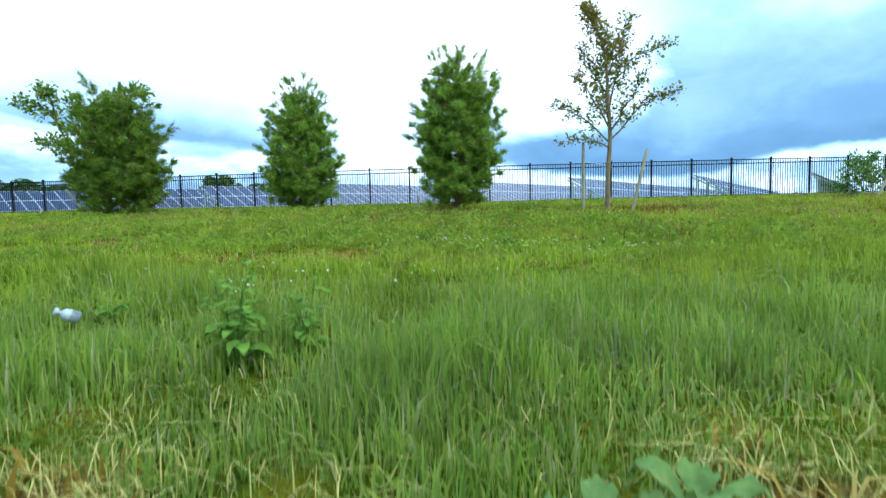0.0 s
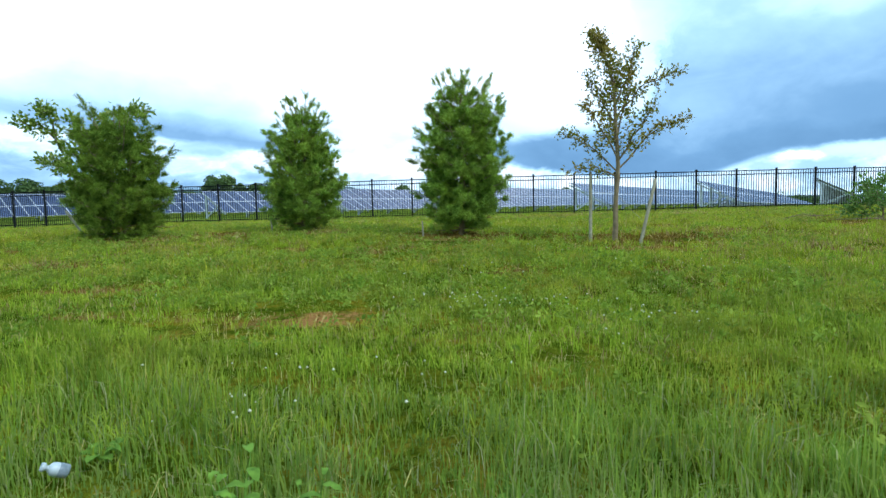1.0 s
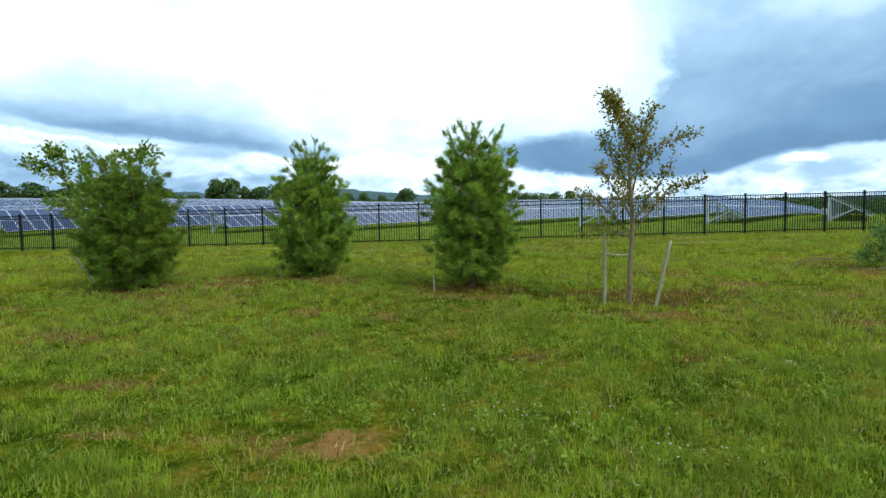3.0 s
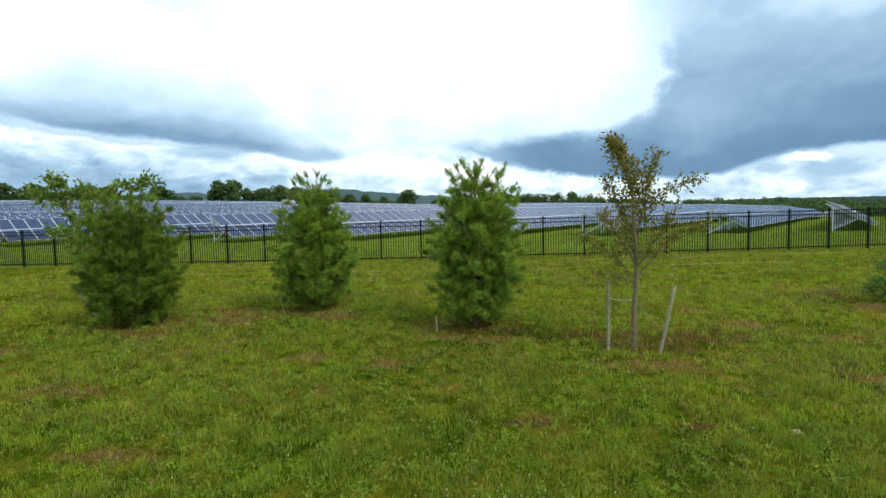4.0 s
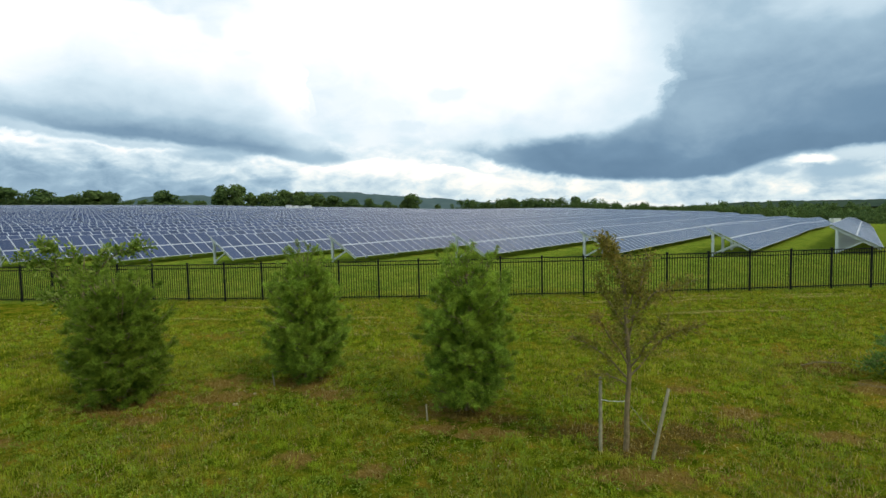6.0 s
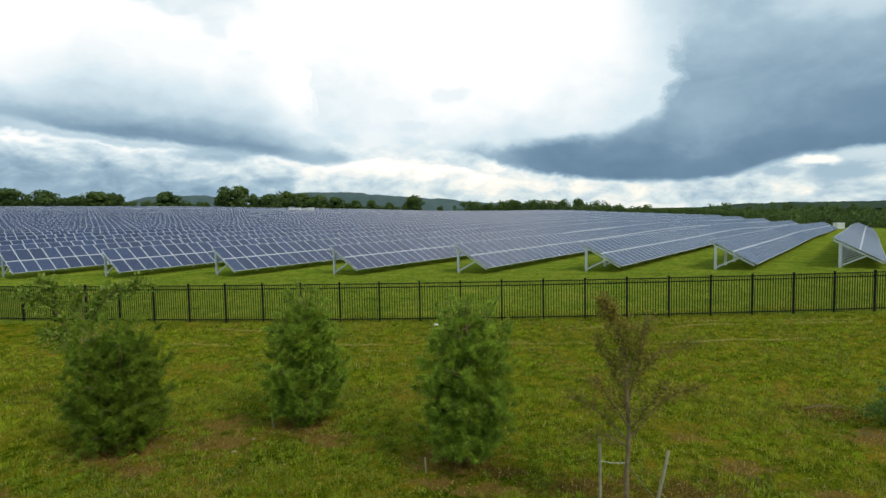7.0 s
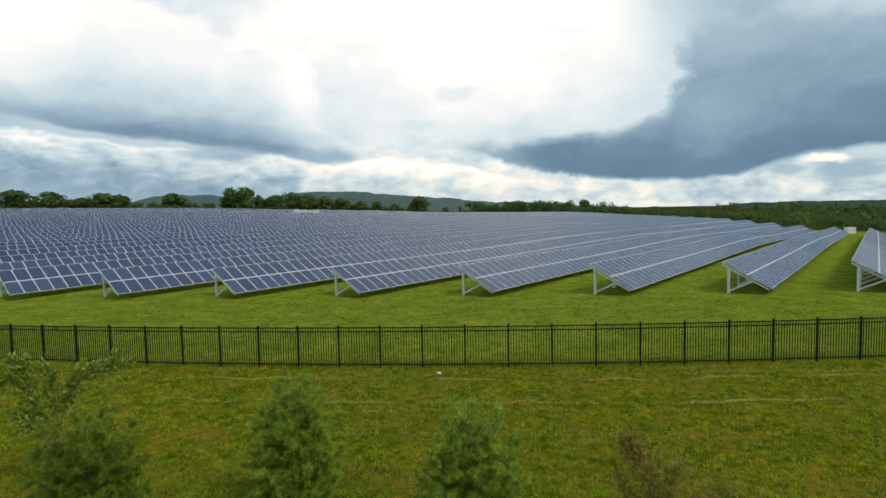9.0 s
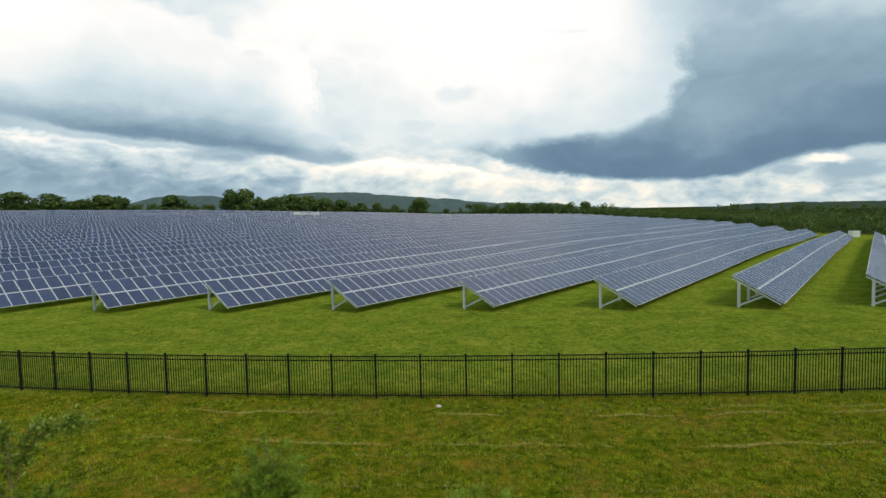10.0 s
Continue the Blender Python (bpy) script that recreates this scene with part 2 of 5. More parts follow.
def foliage(name, stops, tint=None, scale=0.5, translucent=0.35, rough=0.6, tint_at=(0.45, 0.7), clump=0.0, spec=0.06, depth=1.0):
    """Leaves or blades: colour by island, drifting over the place, with light through them."""
    m, nt, b = material(name, rough, 0.0, spec)
    isl = nt.nodes.new("ShaderNodeNewGeometry").outputs["Random Per Island"]
    col = ramp_node(nt, isl, stops)
    if tint:
        patch = ramp_node(nt, noise_node(nt, position(nt), scale, 4.0, 0.6), [(tint_at[0], (0, 0, 0)), (tint_at[1], (1, 1, 1))])
        col = mix_col(nt, math_node(nt, "MULTIPLY", patch, 0.75), col, mix_col(nt, isl, tint, tuple(0.6 * c for c in tint)))
    # noise lumps paint shaded gaps, bright tufts and leaf mottle into the colour
    if clump:
        lumps = ramp_node(nt, noise_node(nt, position(nt), clump, 3.0, 0.6), [(0.3, (0.36, 0.42, 0.34)), (0.68, (1.6, 1.55, 1.4))])
        col = mix_col(nt, depth, col, lumps, "MULTIPLY")
    nt.links.new(col, b.inputs["Base Color"])
    tr = nt.nodes.new("ShaderNodeBsdfTranslucent")
    nt.links.new(col, tr.inputs["Color"])
    mx = nt.nodes.new("ShaderNodeMixShader")
    mx.inputs[0].default_value = translucent
    nt.links.new(b.outputs[0], mx.inputs[1])
    nt.links.new(tr.outputs[0], mx.inputs[2])
    nt.links.new(mx.outputs[0], nt.nodes["Material Output"].inputs[0])
    return m


# worn spots in the meadow: x, y, half-widths, kind
PATCHES = (
    (0.72, 0.90, 0.20, 0.12, "soil"), (-0.58, 0.92, 0.20, 0.12, "soil"), (-1.28, 4.92, 0.48, 0.30, "bare"), (-1.75, 4.85, 0.35, 0.2, "soil"), (-2.3, 5.0, 0.4, 0.10, "soil"), (-3.4, 5.1, 0.4, 0.10, "soil"),
    (-7.6, 12.0, 1.25, 0.8, "soil"), (-4.0, 13.3, 1.0, 0.7, "soil"), (-0.2, 11.75, 1.15, 0.85, "soil"),
    (2.1, 10.85, 0.95, 0.45, "mulch"), (3.85, 10.75, 0.95, 0.42, "mulch"), (2.9, 10.2, 1.1, 0.45, "mulch"), (0.65, 11.3, 0.5, 0.3, "mulch"),
    (0.65, 7.2, 0.4, 0.16, "mulch"), (2.5, 7.05, 0.25, 0.12, "mulch"), (-2.95, 9.7, 0.42, 0.32, "soil"), (-1.6, 9.3, 0.4, 0.3, "soil"),
    (-5.45, 12.35, 0.95, 0.6, "soil"), (8.3, 14.4, 0.9, 0.6, "mulch"), (8.7, 12.9, 1.0, 0.6, "soil"), (0.4, 10.7, 0.7, 0.3, "soil"), (-0.7, 10.9, 0.5, 0.3, "soil"), (2.7, 9.3, 1.2, 0.4, "soil"), (-5.9, 13.4, 0.8, 0.6, "soil"), (-3.2, 12.6, 0.7, 0.4, "soil"), (-6.6, 11.2, 0.6, 0.35, "soil"), (5.2, 11.6, 0.6, 0.35, "soil"), (6.3, 10.6, 0.6, 0.3, "soil"),
    (4.6, 12.9, 0.5, 0.25, "soil"), (-4.2, 6.3, 0.8, 0.18, "soil"), (-6.0, 8.2, 0.6, 0.25, "soil"), (5.6, 8.6, 0.5, 0.2, "soil"), (-9.0, 10.2, 0.8, 0.3, "soil"),
)


def ground_material():
    m, nt, b = material("meadow_ground", 1.0, 0.0, 0.0)
    pos = position(nt)
    sp = nt.nodes.new("ShaderNodeSeparateXYZ")
    nt.links.new(pos, sp.inputs[0])
    mown = ramp_node(nt, noise_node(nt, pos, 0.45, 6.0, 0.65), [(0.3, (0.112, 0.172, 0.018)), (0.5, (0.165, 0.232, 0.026)), (0.72, (0.26, 0.285, 0.042))])
    uncut = ramp_node(nt, noise_node(nt, pos, 0.8, 7.0, 0.7), [(0.32, (0.060, 0.100, 0.005)), (0.50, (0.13, 0.160, 0.009)), (0.64, (0.20, 0.170, 0.019)), (0.74, (0.27, 0.17, 0.042))])
    inside = math_node(nt, "ADD", math_node(nt, "SUBTRACT", sp.outputs[1], 25.6), math_node(nt, "MULTIPLY", math_node(nt, "SUBTRACT", noise_node(nt, pos, 1.5, 4.0), 0.5), 1.6))
    inside.node.use_clamp = True
    sward = mix_col(nt, inside, uncut, mown)
    reach = math_node(nt, "SQRT", math_node(nt, "ADD", math_node(nt, "MULTIPLY", sp.outputs[0], sp.outputs[0]), math_node(nt, "MULTIPLY", sp.outputs[1], sp.outputs[1])))
    beyond = math_node(nt, "DIVIDE", math_node(nt, "SUBTRACT", reach, 215.0), 30.0)
    beyond.node.use_clamp = True
    sward = mix_col(nt, beyond, sward, ramp_node(nt, noise_node(nt, pos, 0.03, 5.0), [(0.35, (0.022, 0.036, 0.012)), (0.65, (0.048, 0.066, 0.020))]))
    thatch = ramp_node(nt, noise_node(nt, pos, 3.2, 7.0, 0.72), [(0.36, (0.5, 0.6, 0.4)), (0.5, (1.0, 1.0, 1.0)), (0.64, (1.6, 1.2, 1.1))])
    col = mix_col(nt, 1.0, sward, thatch, "MULTIPLY")
    tuft = noise_node(nt, pos, 22.0, 5.0, 0.75)
    col = mix_col(nt, 1.0, col, ramp_node(nt, tuft, [(0.3, (0.38, 0.42, 0.32)), (0.7, (1.6, 1.55, 1.4))]), "MULTIPLY")
    ragged = math_node(nt, "MULTIPLY", math_node(nt, "SUBTRACT", noise_node(nt, pos, 3.0, 8.0, 0.8), 0.5), 7.0)
    for kind, stops in (("bare", [(0.3, (0.25, 0.11, 0.03)), (0.5, (0.44, 0.21, 0.065)), (0.7, (0.56, 0.31, 0.12))]), ("soil", [(0.3, (0.13, 0.07, 0.016)), (0.5, (0.26, 0.155, 0.038)), (0.7, (0.42, 0.28, 0.09))]),
                        ("mulch", [(0.35, (0.06, 0.038, 0.011)), (0.5, (0.14, 0.09, 0.025)), (0.68, (0.30, 0.21, 0.07))])):
        near = 0.0
        for px, py, rx, ry, k in PATCHES:
            if k == kind:
                u = math_node(nt, "DIVIDE", math_node(nt, "SUBTRACT", sp.outputs[0], px), rx)
                w = math_node(nt, "DIVIDE", math_node(nt, "SUBTRACT", sp.outputs[1], py), ry)
                d = math_node(nt, "SUBTRACT", 1.15, math_node(nt, "SQRT", math_node(nt, "ADD", math_node(nt, "MULTIPLY", u, u), math_node(nt, "MULTIPLY", w, w))))
                near = math_node(nt, "MAXIMUM", near, d)
        mask = ramp_node(nt, math_node(nt, "ADD", math_node(nt, "MULTIPLY", near, 1.3), math_node(nt, "MULTIPLY", ragged, math_node(nt, "GREATER_THAN", near, 0.001))), [(0.2, (0, 0, 0)), (0.9, (1, 1, 1))])
        col = mix_col(nt, math_node(nt, "MULTIPLY", mask, 0.85), col, ramp_node(nt, noise_node(nt, pos, 28.0, 5.0, 0.7), stops))
    nt.links.new(col, b.inputs["Base Color"])
    bump(nt, b, tuft, 1.0, 0.08)
    return m


GRASS_STOPS = [(0.0, (0.135, 0.20, 0.009)), (0.35, (0.255, 0.305, 0.012)), (0.66, (0.40, 0.42, 0.018)), (0.85, (0.48, 0.41, 0.05)), (0.95, (0.55, 0.43, 0.14))]
RANK_STOPS = [(0.0, (0.15, 0.245, 0.035)), (0.4, (0.245, 0.345, 0.036)), (0.72, (0.325, 0.41, 0.045)), (0.90, (0.36, 0.39, 0.10)), (0.97, (0.44, 0.42, 0.20))]
M_GROUND = ground_material()
M_GRASS = foliage("grass_blade", GRASS_STOPS, (0.385, 0.37, 0.04), 0.7, 0.48, tint_at=(0.44, 0.64), clump=2.6, depth=0.8)
M_MEADOW = foliage("meadow_blade", [(0.0, (0.125, 0.215, 0.012)), (0.35, (0.235, 0.315, 0.018)), (0.70, (0.325, 0.40, 0.030)), (0.93, (0.39, 0.41, 0.05)), (0.98, (0.47, 0.42, 0.13))], (0.32, 0.37, 0.035), 0.7, 0.48, tint_at=(0.46, 0.66), clump=2.6, depth=0.8)
M_RANK = foliage("rank_grass_blade", RANK_STOPS, (0.30, 0.38, 0.09), 2.6, 0.55, clump=2.2, depth=0.5)
M_TUSSOCK = foliage("tussock_blade", [(0.0, (0.22, 0.33, 0.012)), (0.5, (0.33, 0.44, 0.018)), (1.0, (0.48, 0.54, 0.04))], (0.55, 0.49, 0.05), 0.9, 0.45, tint_at=(0.48, 0.66))
M_MOWN = foliage("mown_blade", [(0.0, (0.160, 0.240, 0.026)), (0.5, (0.23, 0.315, 0.036)), (1.0, (0.32, 0.385, 0.055))], (0.39, 0.40, 0.065), 0.6, 0.45, clump=1.6)
M_LITTER = foliage("brown_litter", [(0.0, (0.095, 0.058, 0.008)), (0.6, (0.22, 0.145, 0.022)), (0.9, (0.34, 0.24, 0.045)), (1.0, (0.52, 0.41, 0.14))], None, 1.0, 0.05, 1.0, spec=0.0)
M_THATCH = foliage("dead_thatch", [(0.0, (0.22, 0.14, 0.04)), (0.6, (0.34, 0.24, 0.08)), (1.0, (0.48, 0.37, 0.16))], None, 1.0, 0.2, 1.0, spec=0.0)
M_STRAW = foliage("dead_straw", [(0.0, (0.40, 0.33, 0.075)), (1.0, (0.62, 0.54, 0.17))], None, 1.0, 0.15, 0.8)
M_WEED = foliage("weed_leaf", [(0.0, (0.17, 0.25, 0.022)), (1.0, (0.30, 0.385, 0.045))], (0.36, 0.36, 0.05), 0.9, 0.35, clump=2.0, depth=0.7)
M_BROAD = foliage("broad_weed_leaf", [(0.0, (0.12, 0.22, 0.025)), (1.0, (0.21, 0.34, 0.045))], None, 1.0, 0.35, clump=25.0, depth=0.6)
M_LUSH = foliage("lush_leaf", [(0.0, (0.14, 0.23, 0.018)), (1.0, (0.25, 0.35, 0.035))], None, 1.0, 0.38, clump=3.0, depth=0.5)
M_DOCK = foliage("dock_leaf", [(0.0, (0.13, 0.22, 0.05)), (1.0, (0.20, 0.29, 0.08))], (0.38, 0.14, 0.05), 16.0, 0.25, 0.6, (0.58, 0.70), clump=30.0, depth=0.5)
M_PETAL = speckled("clover_petal", [(0.3, (0.56, 0.52, 0.30)), (0.7, (0.76, 0.72, 0.50))], 40.0, 0.7)
M_NEEDLE = foliage("pine_needle", [(0.0, (0.120, 0.210, 0.030)), (0.5, (0.235, 0.350, 0.044)), (1.0, (0.41, 0.53, 0.075))], (0.41, 0.52, 0.055), 2.0, 0.36, 0.6, clump=5.0, spec=0.05, depth=0.9)
M_NEEDLE_DARK = foliage("dark_pine_needle", [(0.0, (0.085, 0.150, 0.018)), (0.5, (0.165, 0.25, 0.028)), (1.0, (0.30, 0.39, 0.048))], (0.29, 0.38, 0.04), 2.0, 0.36, 0.6, clump=5.0, spec=0.05, depth=0.9)
M_LEAF_OAK = foliage("young_tree_leaf", [(0.0, (0.15, 0.17, 0.028)), (0.6, (0.255, 0.245, 0.038)), (1.0, (0.37, 0.29, 0.065))], (0.42, 0.29, 0.065), 1.3, 0.40, tint_at=(0.46, 0.68))
M_LEAF_LIGHT = foliage("broad_leaf", [(0.0, (0.105, 0.18, 0.017)), (0.6, (0.20, 0.285, 0.034)), (1.0, (0.37, 0.42, 0.10))], None, 1.0, 0.4)
M_LEAF_SHRUB = foliage("shrub_leaf", [(0.0, (0.08, 0.16, 0.03)), (0.6, (0.15, 0.25, 0.045)), (1.0, (0.26, 0.36, 0.10))], None, 1.0, 0.4)
M_WOODS = foliage("woodland_leaf", [(0.0, (0.050, 0.092, 0.030)), (0.6, (0.098, 0.155, 0.044)), (1.0, (0.165, 0.235, 0.062))], (0.17, 0.235, 0.06), 0.03, 0.3, 0.8)
M_BARK = speckled("bark", [(0.3, (0.14, 0.10, 0.045)), (0.55, (0.24, 0.18, 0.085)), (0.75, (0.37, 0.295, 0.16))], 14.0, 0.9, 90.0, 0.8)
M_FENCE = speckled("black_fence_paint", [(0.3, (0.006, 0.007, 0.006)), (0.7, (0.016, 0.017, 0.015))], 6.0, 0.7, 120.0, 0.05, 0.0, 0.08)
M_STEEL = speckled("galvanised_steel", [(0.3, (0.52, 0.54, 0.55)), (0.7, (0.70, 0.72, 0.72))], 8.0, 0.5, 90.0, 0.05, 0.25)
M_FRAME = speckled("module_frame", [(0.3, (0.46, 0.47, 0.49)), (0.7, (0.56, 0.57, 0.58))], 4.0, 0.5, 60.0, 0.0, 0.0)
M_BACK = speckled("module_backsheet", [(0.3, (0.40, 0.41, 0.42)), (0.7, (0.5, 0.5, 0.5))], 3.0, 0.7, 40.0, 0.0)
M_STAKE = speckled("weathered_stake_wood", [(0.3, (0.19, 0.165, 0.09)), (0.6, (0.31, 0.28, 0.165)), (0.75, (0.44, 0.405, 0.26))], 10.0, 0.85, 120.0, 0.5)
M_STRAP = speckled("strap_webbing", [(0.3, (0.55, 0.55, 0.50)), (0.7, (0.72, 0.72, 0.68))], 20.0, 0.7)
M_STONE = speckled("pale_stone", [(0.3, (0.30, 0.215, 0.09)), (0.7, (0.52, 0.41, 0.21))], 12.0, 0.85, 60.0, 0.6)
M_PALE = speckled("whitish_stone", [(0.3, (0.50, 0.48, 0.42)), (0.7, (0.72, 0.70, 0.64))], 12.0, 0.85, 60.0, 0.5)
M_WHITE = speckled("white_plastic", [(0.3, (0.34, 0.38, 0.36)), (0.7, (0.50, 0.54, 0.51))], 15.0, 0.35, 60.0, 0.02)
M_CLOUDY = speckled("cloudy_plastic", [(0.3, (0.12, 0.15, 0.15)), (0.7, (0.26, 0.29, 0.30))], 30.0, 0.3, 90.0, 0.02)
M_CABIN = speckled("cabinet_paint", [(0.3, (0.70, 0.70, 0.68)), (0.7, (0.80, 0.80, 0.78))], 0.8, 0.5, 12.0, 0.02)
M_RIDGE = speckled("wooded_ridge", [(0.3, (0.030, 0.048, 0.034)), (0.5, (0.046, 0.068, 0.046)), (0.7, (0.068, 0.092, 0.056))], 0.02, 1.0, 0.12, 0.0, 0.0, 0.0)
# distance haze is mixed into this colour: paler and bluer than the ridge
M_HAZY_HILL = speckled("hazy_wooded_hill", [(0.3, (0.060, 0.095, 0.092)), (0.5, (0.080, 0.118, 0.112)), (0.7, (0.105, 0.145, 0.132))], 0.012, 0.95, 0.05, 0.0, 0.0, 0.05)


def glass_material(name, cells):
    m, nt, b = material(name, 0.26, 0.0, 0.55)
    tc = nt.nodes.new("ShaderNodeTexCoord").outputs["Object"]
    tone = noise_node(nt, position(nt), 0.9, 2.0)
    obj = nt.nodes.new("ShaderNodeObjectInfo").outputs["Random"] if cells else nt.nodes.new("ShaderNodeNewGeometry").outputs["Random Per Island"]
    f = math_node(nt, "ADD", math_node(nt, "MULTIPLY", obj, 0.7), math_node(nt, "MULTIPLY", tone, 0.3))
    col = ramp_node(nt, f, [(0.1, (0.015, 0.026, 0.074)), (0.5, (0.022, 0.036, 0.098)), (0.9, (0.032, 0.049, 0.120))])
    if cells:
        s = nt.nodes.new("ShaderNodeSeparateXYZ")
        nt.links.new(tc, s.inputs[0])
        lines = []
        for o, n in ((s.outputs[0], 6.0 / MOD_W), (s.outputs[1], 12.0 / MOD_L)):
            w = math_node(nt, "FRACT", math_node(nt, "MULTIPLY", o, n))
            lines.append(math_node(nt, "GREATER_THAN", math_node(nt, "ABSOLUTE", math_node(nt, "SUBTRACT", w, 0.5)), 0.475))
        col = mix_col(nt, math_node(nt, "MULTIPLY", math_node(nt, "MAXIMUM", *lines), 0.5), col, (0.20, 0.21, 0.25))
    nt.links.new(col, b.inputs["Base Color"])
    return m


MOD_W, MOD_L = 1.09, 1.92
M_GLASS, M_GLASS_FAR = glass_material("module_glass", True), glass_material("module_glass_row", False)


# ---- building helpers ----
def mesh_np(name, verts, faces_by_size, mats=(), mat_index=None, smooth=False):
    """A mesh from numpy arrays: verts (n, 3) and a list of (m, k) index arrays, one for each polygon size."""
    me = bpy.data.meshes.new(name)
    verts = np.asarray(verts, np.float32)
    me.vertices.add(len(verts))
    me.vertices.foreach_set("co", verts.ravel())
    sizes = np.concatenate([np.full(len(f), f.shape[1], np.int32) for f in faces_by_size])
    loops = np.concatenate([np.asarray(f, np.int32).ravel() for f in faces_by_size])
    me.loops.add(len(loops))
    me.loops.foreach_set("vertex_index", loops)
    me.polygons.add(len(sizes))
    me.polygons.foreach_set("loop_start", np.concatenate([[0], np.cumsum(sizes)[:-1]]).astype(np.int32))
    for m in mats:
        me.materials.append(m)
    if mat_index is not None:
        me.polygons.foreach_set("material_index", np.asarray(mat_index, np.int32))
    if smooth:
        me.polygons.foreach_set("use_smooth", np.ones(len(sizes), bool))
    me.update(calc_edges=True)
    return me


def part_mesh(name, me, parent, label="", m=None):
    ob = new(name, me)
    ob.parent = parent
    if m is not None:
        ob.matrix_basis = m
    return tagged(ob, label)


def part(name, bm, mat, parent, label="", m=None, smooth=False):
    me = bpy.data.meshes.new(name)
    bm.to_mesh(me)
    bm.free()
    me.materials.append(mat)
    if smooth:
        for p in me.polygons:
            p.use_smooth = True
    return part_mesh(name, me, parent, label, m)


def box(sx, sy, sz, at=(0, 0, 0), bevel=0.0, bm=None):
    own = bm is None
    bm = bm or bmesh.new()
    bmesh.ops.create_cube(bm, size=1.0, matrix=Matrix.Translation(at) @ Matrix.Diagonal((sx, sy, sz, 1)))
    if bevel and own:
        bmesh.ops.bevel(bm, geom=bm.edges[:], offset=bevel, segments=1, affect="EDGES")
    return bm


def tube_arrays(points, radii, sides=7):
    """Verts and quads of a tapered tube along points."""
    pts = np.asarray(points, float)
    vs, n = [], len(pts)
    for i, p in enumerate(pts):
        d = pts[min(i + 1, n - 1)] - pts[max(i - 1, 0)]
        d = d / (np.linalg.norm(d) + 1e-9)
        a = np.cross(d, (0.3, 0.9, 0.1) if abs(d[2]) > 0.9 else (0, 0, 1))
        a /= np.linalg.norm(a) + 1e-9
        b = np.cross(d, a)
        th = np.arange(sides) * 2 * math.pi / sides
        vs.append(p + radii[i] * (np.cos(th)[:, None] * a + np.sin(th)[:, None] * b))
    k = np.arange(sides)
    quads = [np.stack([i * sides + k, i * sides + (k + 1) % sides, (i + 1) * sides + (k + 1) % sides, (i + 1) * sides + k], 1) for i in range(n - 1)]
    return np.concatenate(vs), np.concatenate(quads)


def join_arrays(pieces):
    vs, fs, base = [], [], 0
    for v, f in pieces:
        vs.append(v), fs.append(f + base)
        base += len(v)
    return np.concatenate(vs), np.concatenate(fs)


def smooth01(a, b, x):
    t = np.clip((x - a) / (b - a), 0, 1)
    return t * t * (3 - 2 * t)


def value_noise(x, y, scale, seed):
    """Smooth noise in 0..1 over the plan."""
    r = np.random.RandomState(seed).rand(64, 64)
    u, w = np.asarray(x) * scale + 17.3, np.asarray(y) * scale + 5.1
    i, j = np.floor(u).astype(int), np.floor(w).astype(int)
    f, g = u - i, w - j
    f, g = f * f * (3 - 2 * f), g * g * (3 - 2 * g)
    i0, i1, j0, j1 = i % 64, (i + 1) % 64, j % 64, (j + 1) % 64
    return (r[i0, j0] * (1 - f) + r[i1, j0] * f) * (1 - g) + (r[i0, j1] * (1 - f) + r[i1, j1] * f) * g


# ---- the lie of the land ----
PROFILE_Y = (-400, -60, -4, 0, 2, 5, 6.5, 10, 12, 14, 20, 26, 36, 46)
PROFILE_Z = (-5, -1.4, -0.42, -0.34, -0.30, -0.25, -0.16, 0.04, 0.14, 0.19, 0.22, 0.25, 0.20, 0.08)


def land(x, y, rough=True):
    x, y = np.asarray(x, float), np.asarray(y, float)
    z = np.interp(y, PROFILE_Y, PROFILE_Z) + 0.006 * np.clip(x, -40, 40) * smooth01(8, 26, y) * (1 - smooth01(26, 46, y))
    u = np.clip(y - 46, 0, 400)
    phi = np.arctan2(x, np.maximum(y - 4, 20))
    slope = 0.0108 - 0.0476 * (np.clip(phi, -0.9, 0.62) + 0.084) + 0.009 * smooth01(-0.1, 0.22, phi) - 0.010 * smooth01(0.38, 0.56, phi)
    z = z + slope * u * (0.75 + 0.25 * smooth01(0, 120, u))
    if rough:
        z = z + (value_noise(x, y, 0.9, 3) - 0.5) * 0.05 + (value_noise(x, y, 3.1, 4) - 0.5) * 0.025
        z = z + (value_noise(x, y, 0.035, 5) - 0.5) * 0.8 * smooth01(55, 140, y)
    return z


def grid_lines(fine, step, far):
    """Lines close together in the middle, ever wider apart outwards."""
    near = list(np.arange(fine[0], fine[1] + 1e-6, step))
    lo, hi, s = [near[0]], [near[-1]], step
    while hi[-1] < far or lo[-1] > -far:
        s *= 1.16
        hi.append(hi[-1] + s), lo.append(lo[-1] - s)
    return np.array(lo[:0:-1] + near + hi[1:])


gx, gy = grid_lines((-26, 26), 0.4, 4300), grid_lines((-4, 50), 0.4, 4600)
GX, GY = np.meshgrid(gx, gy)
GZ = land(GX, GY)
nx, ny = len(gx), len(gy)
idx = np.arange(nx * ny).reshape(ny, nx)
quads = np.stack([idx[:-1, :-1].ravel(), idx[:-1, 1:].ravel(), idx[1:, 1:].ravel(), idx[1:, :-1].ravel()], 1)
ground = new("ground", mesh_np("ground", np.stack([GX.ravel(), GY.ravel(), GZ.ravel()], 1), [quads], [M_GROUND], smooth=True))
tagged(ground, "green mown meadow ground with thatch between the grass", "ground", kind="structure")

# ---- fence ----
FENCE_W, FENCE_H, PICKETS = 1.822, 1.745, 15


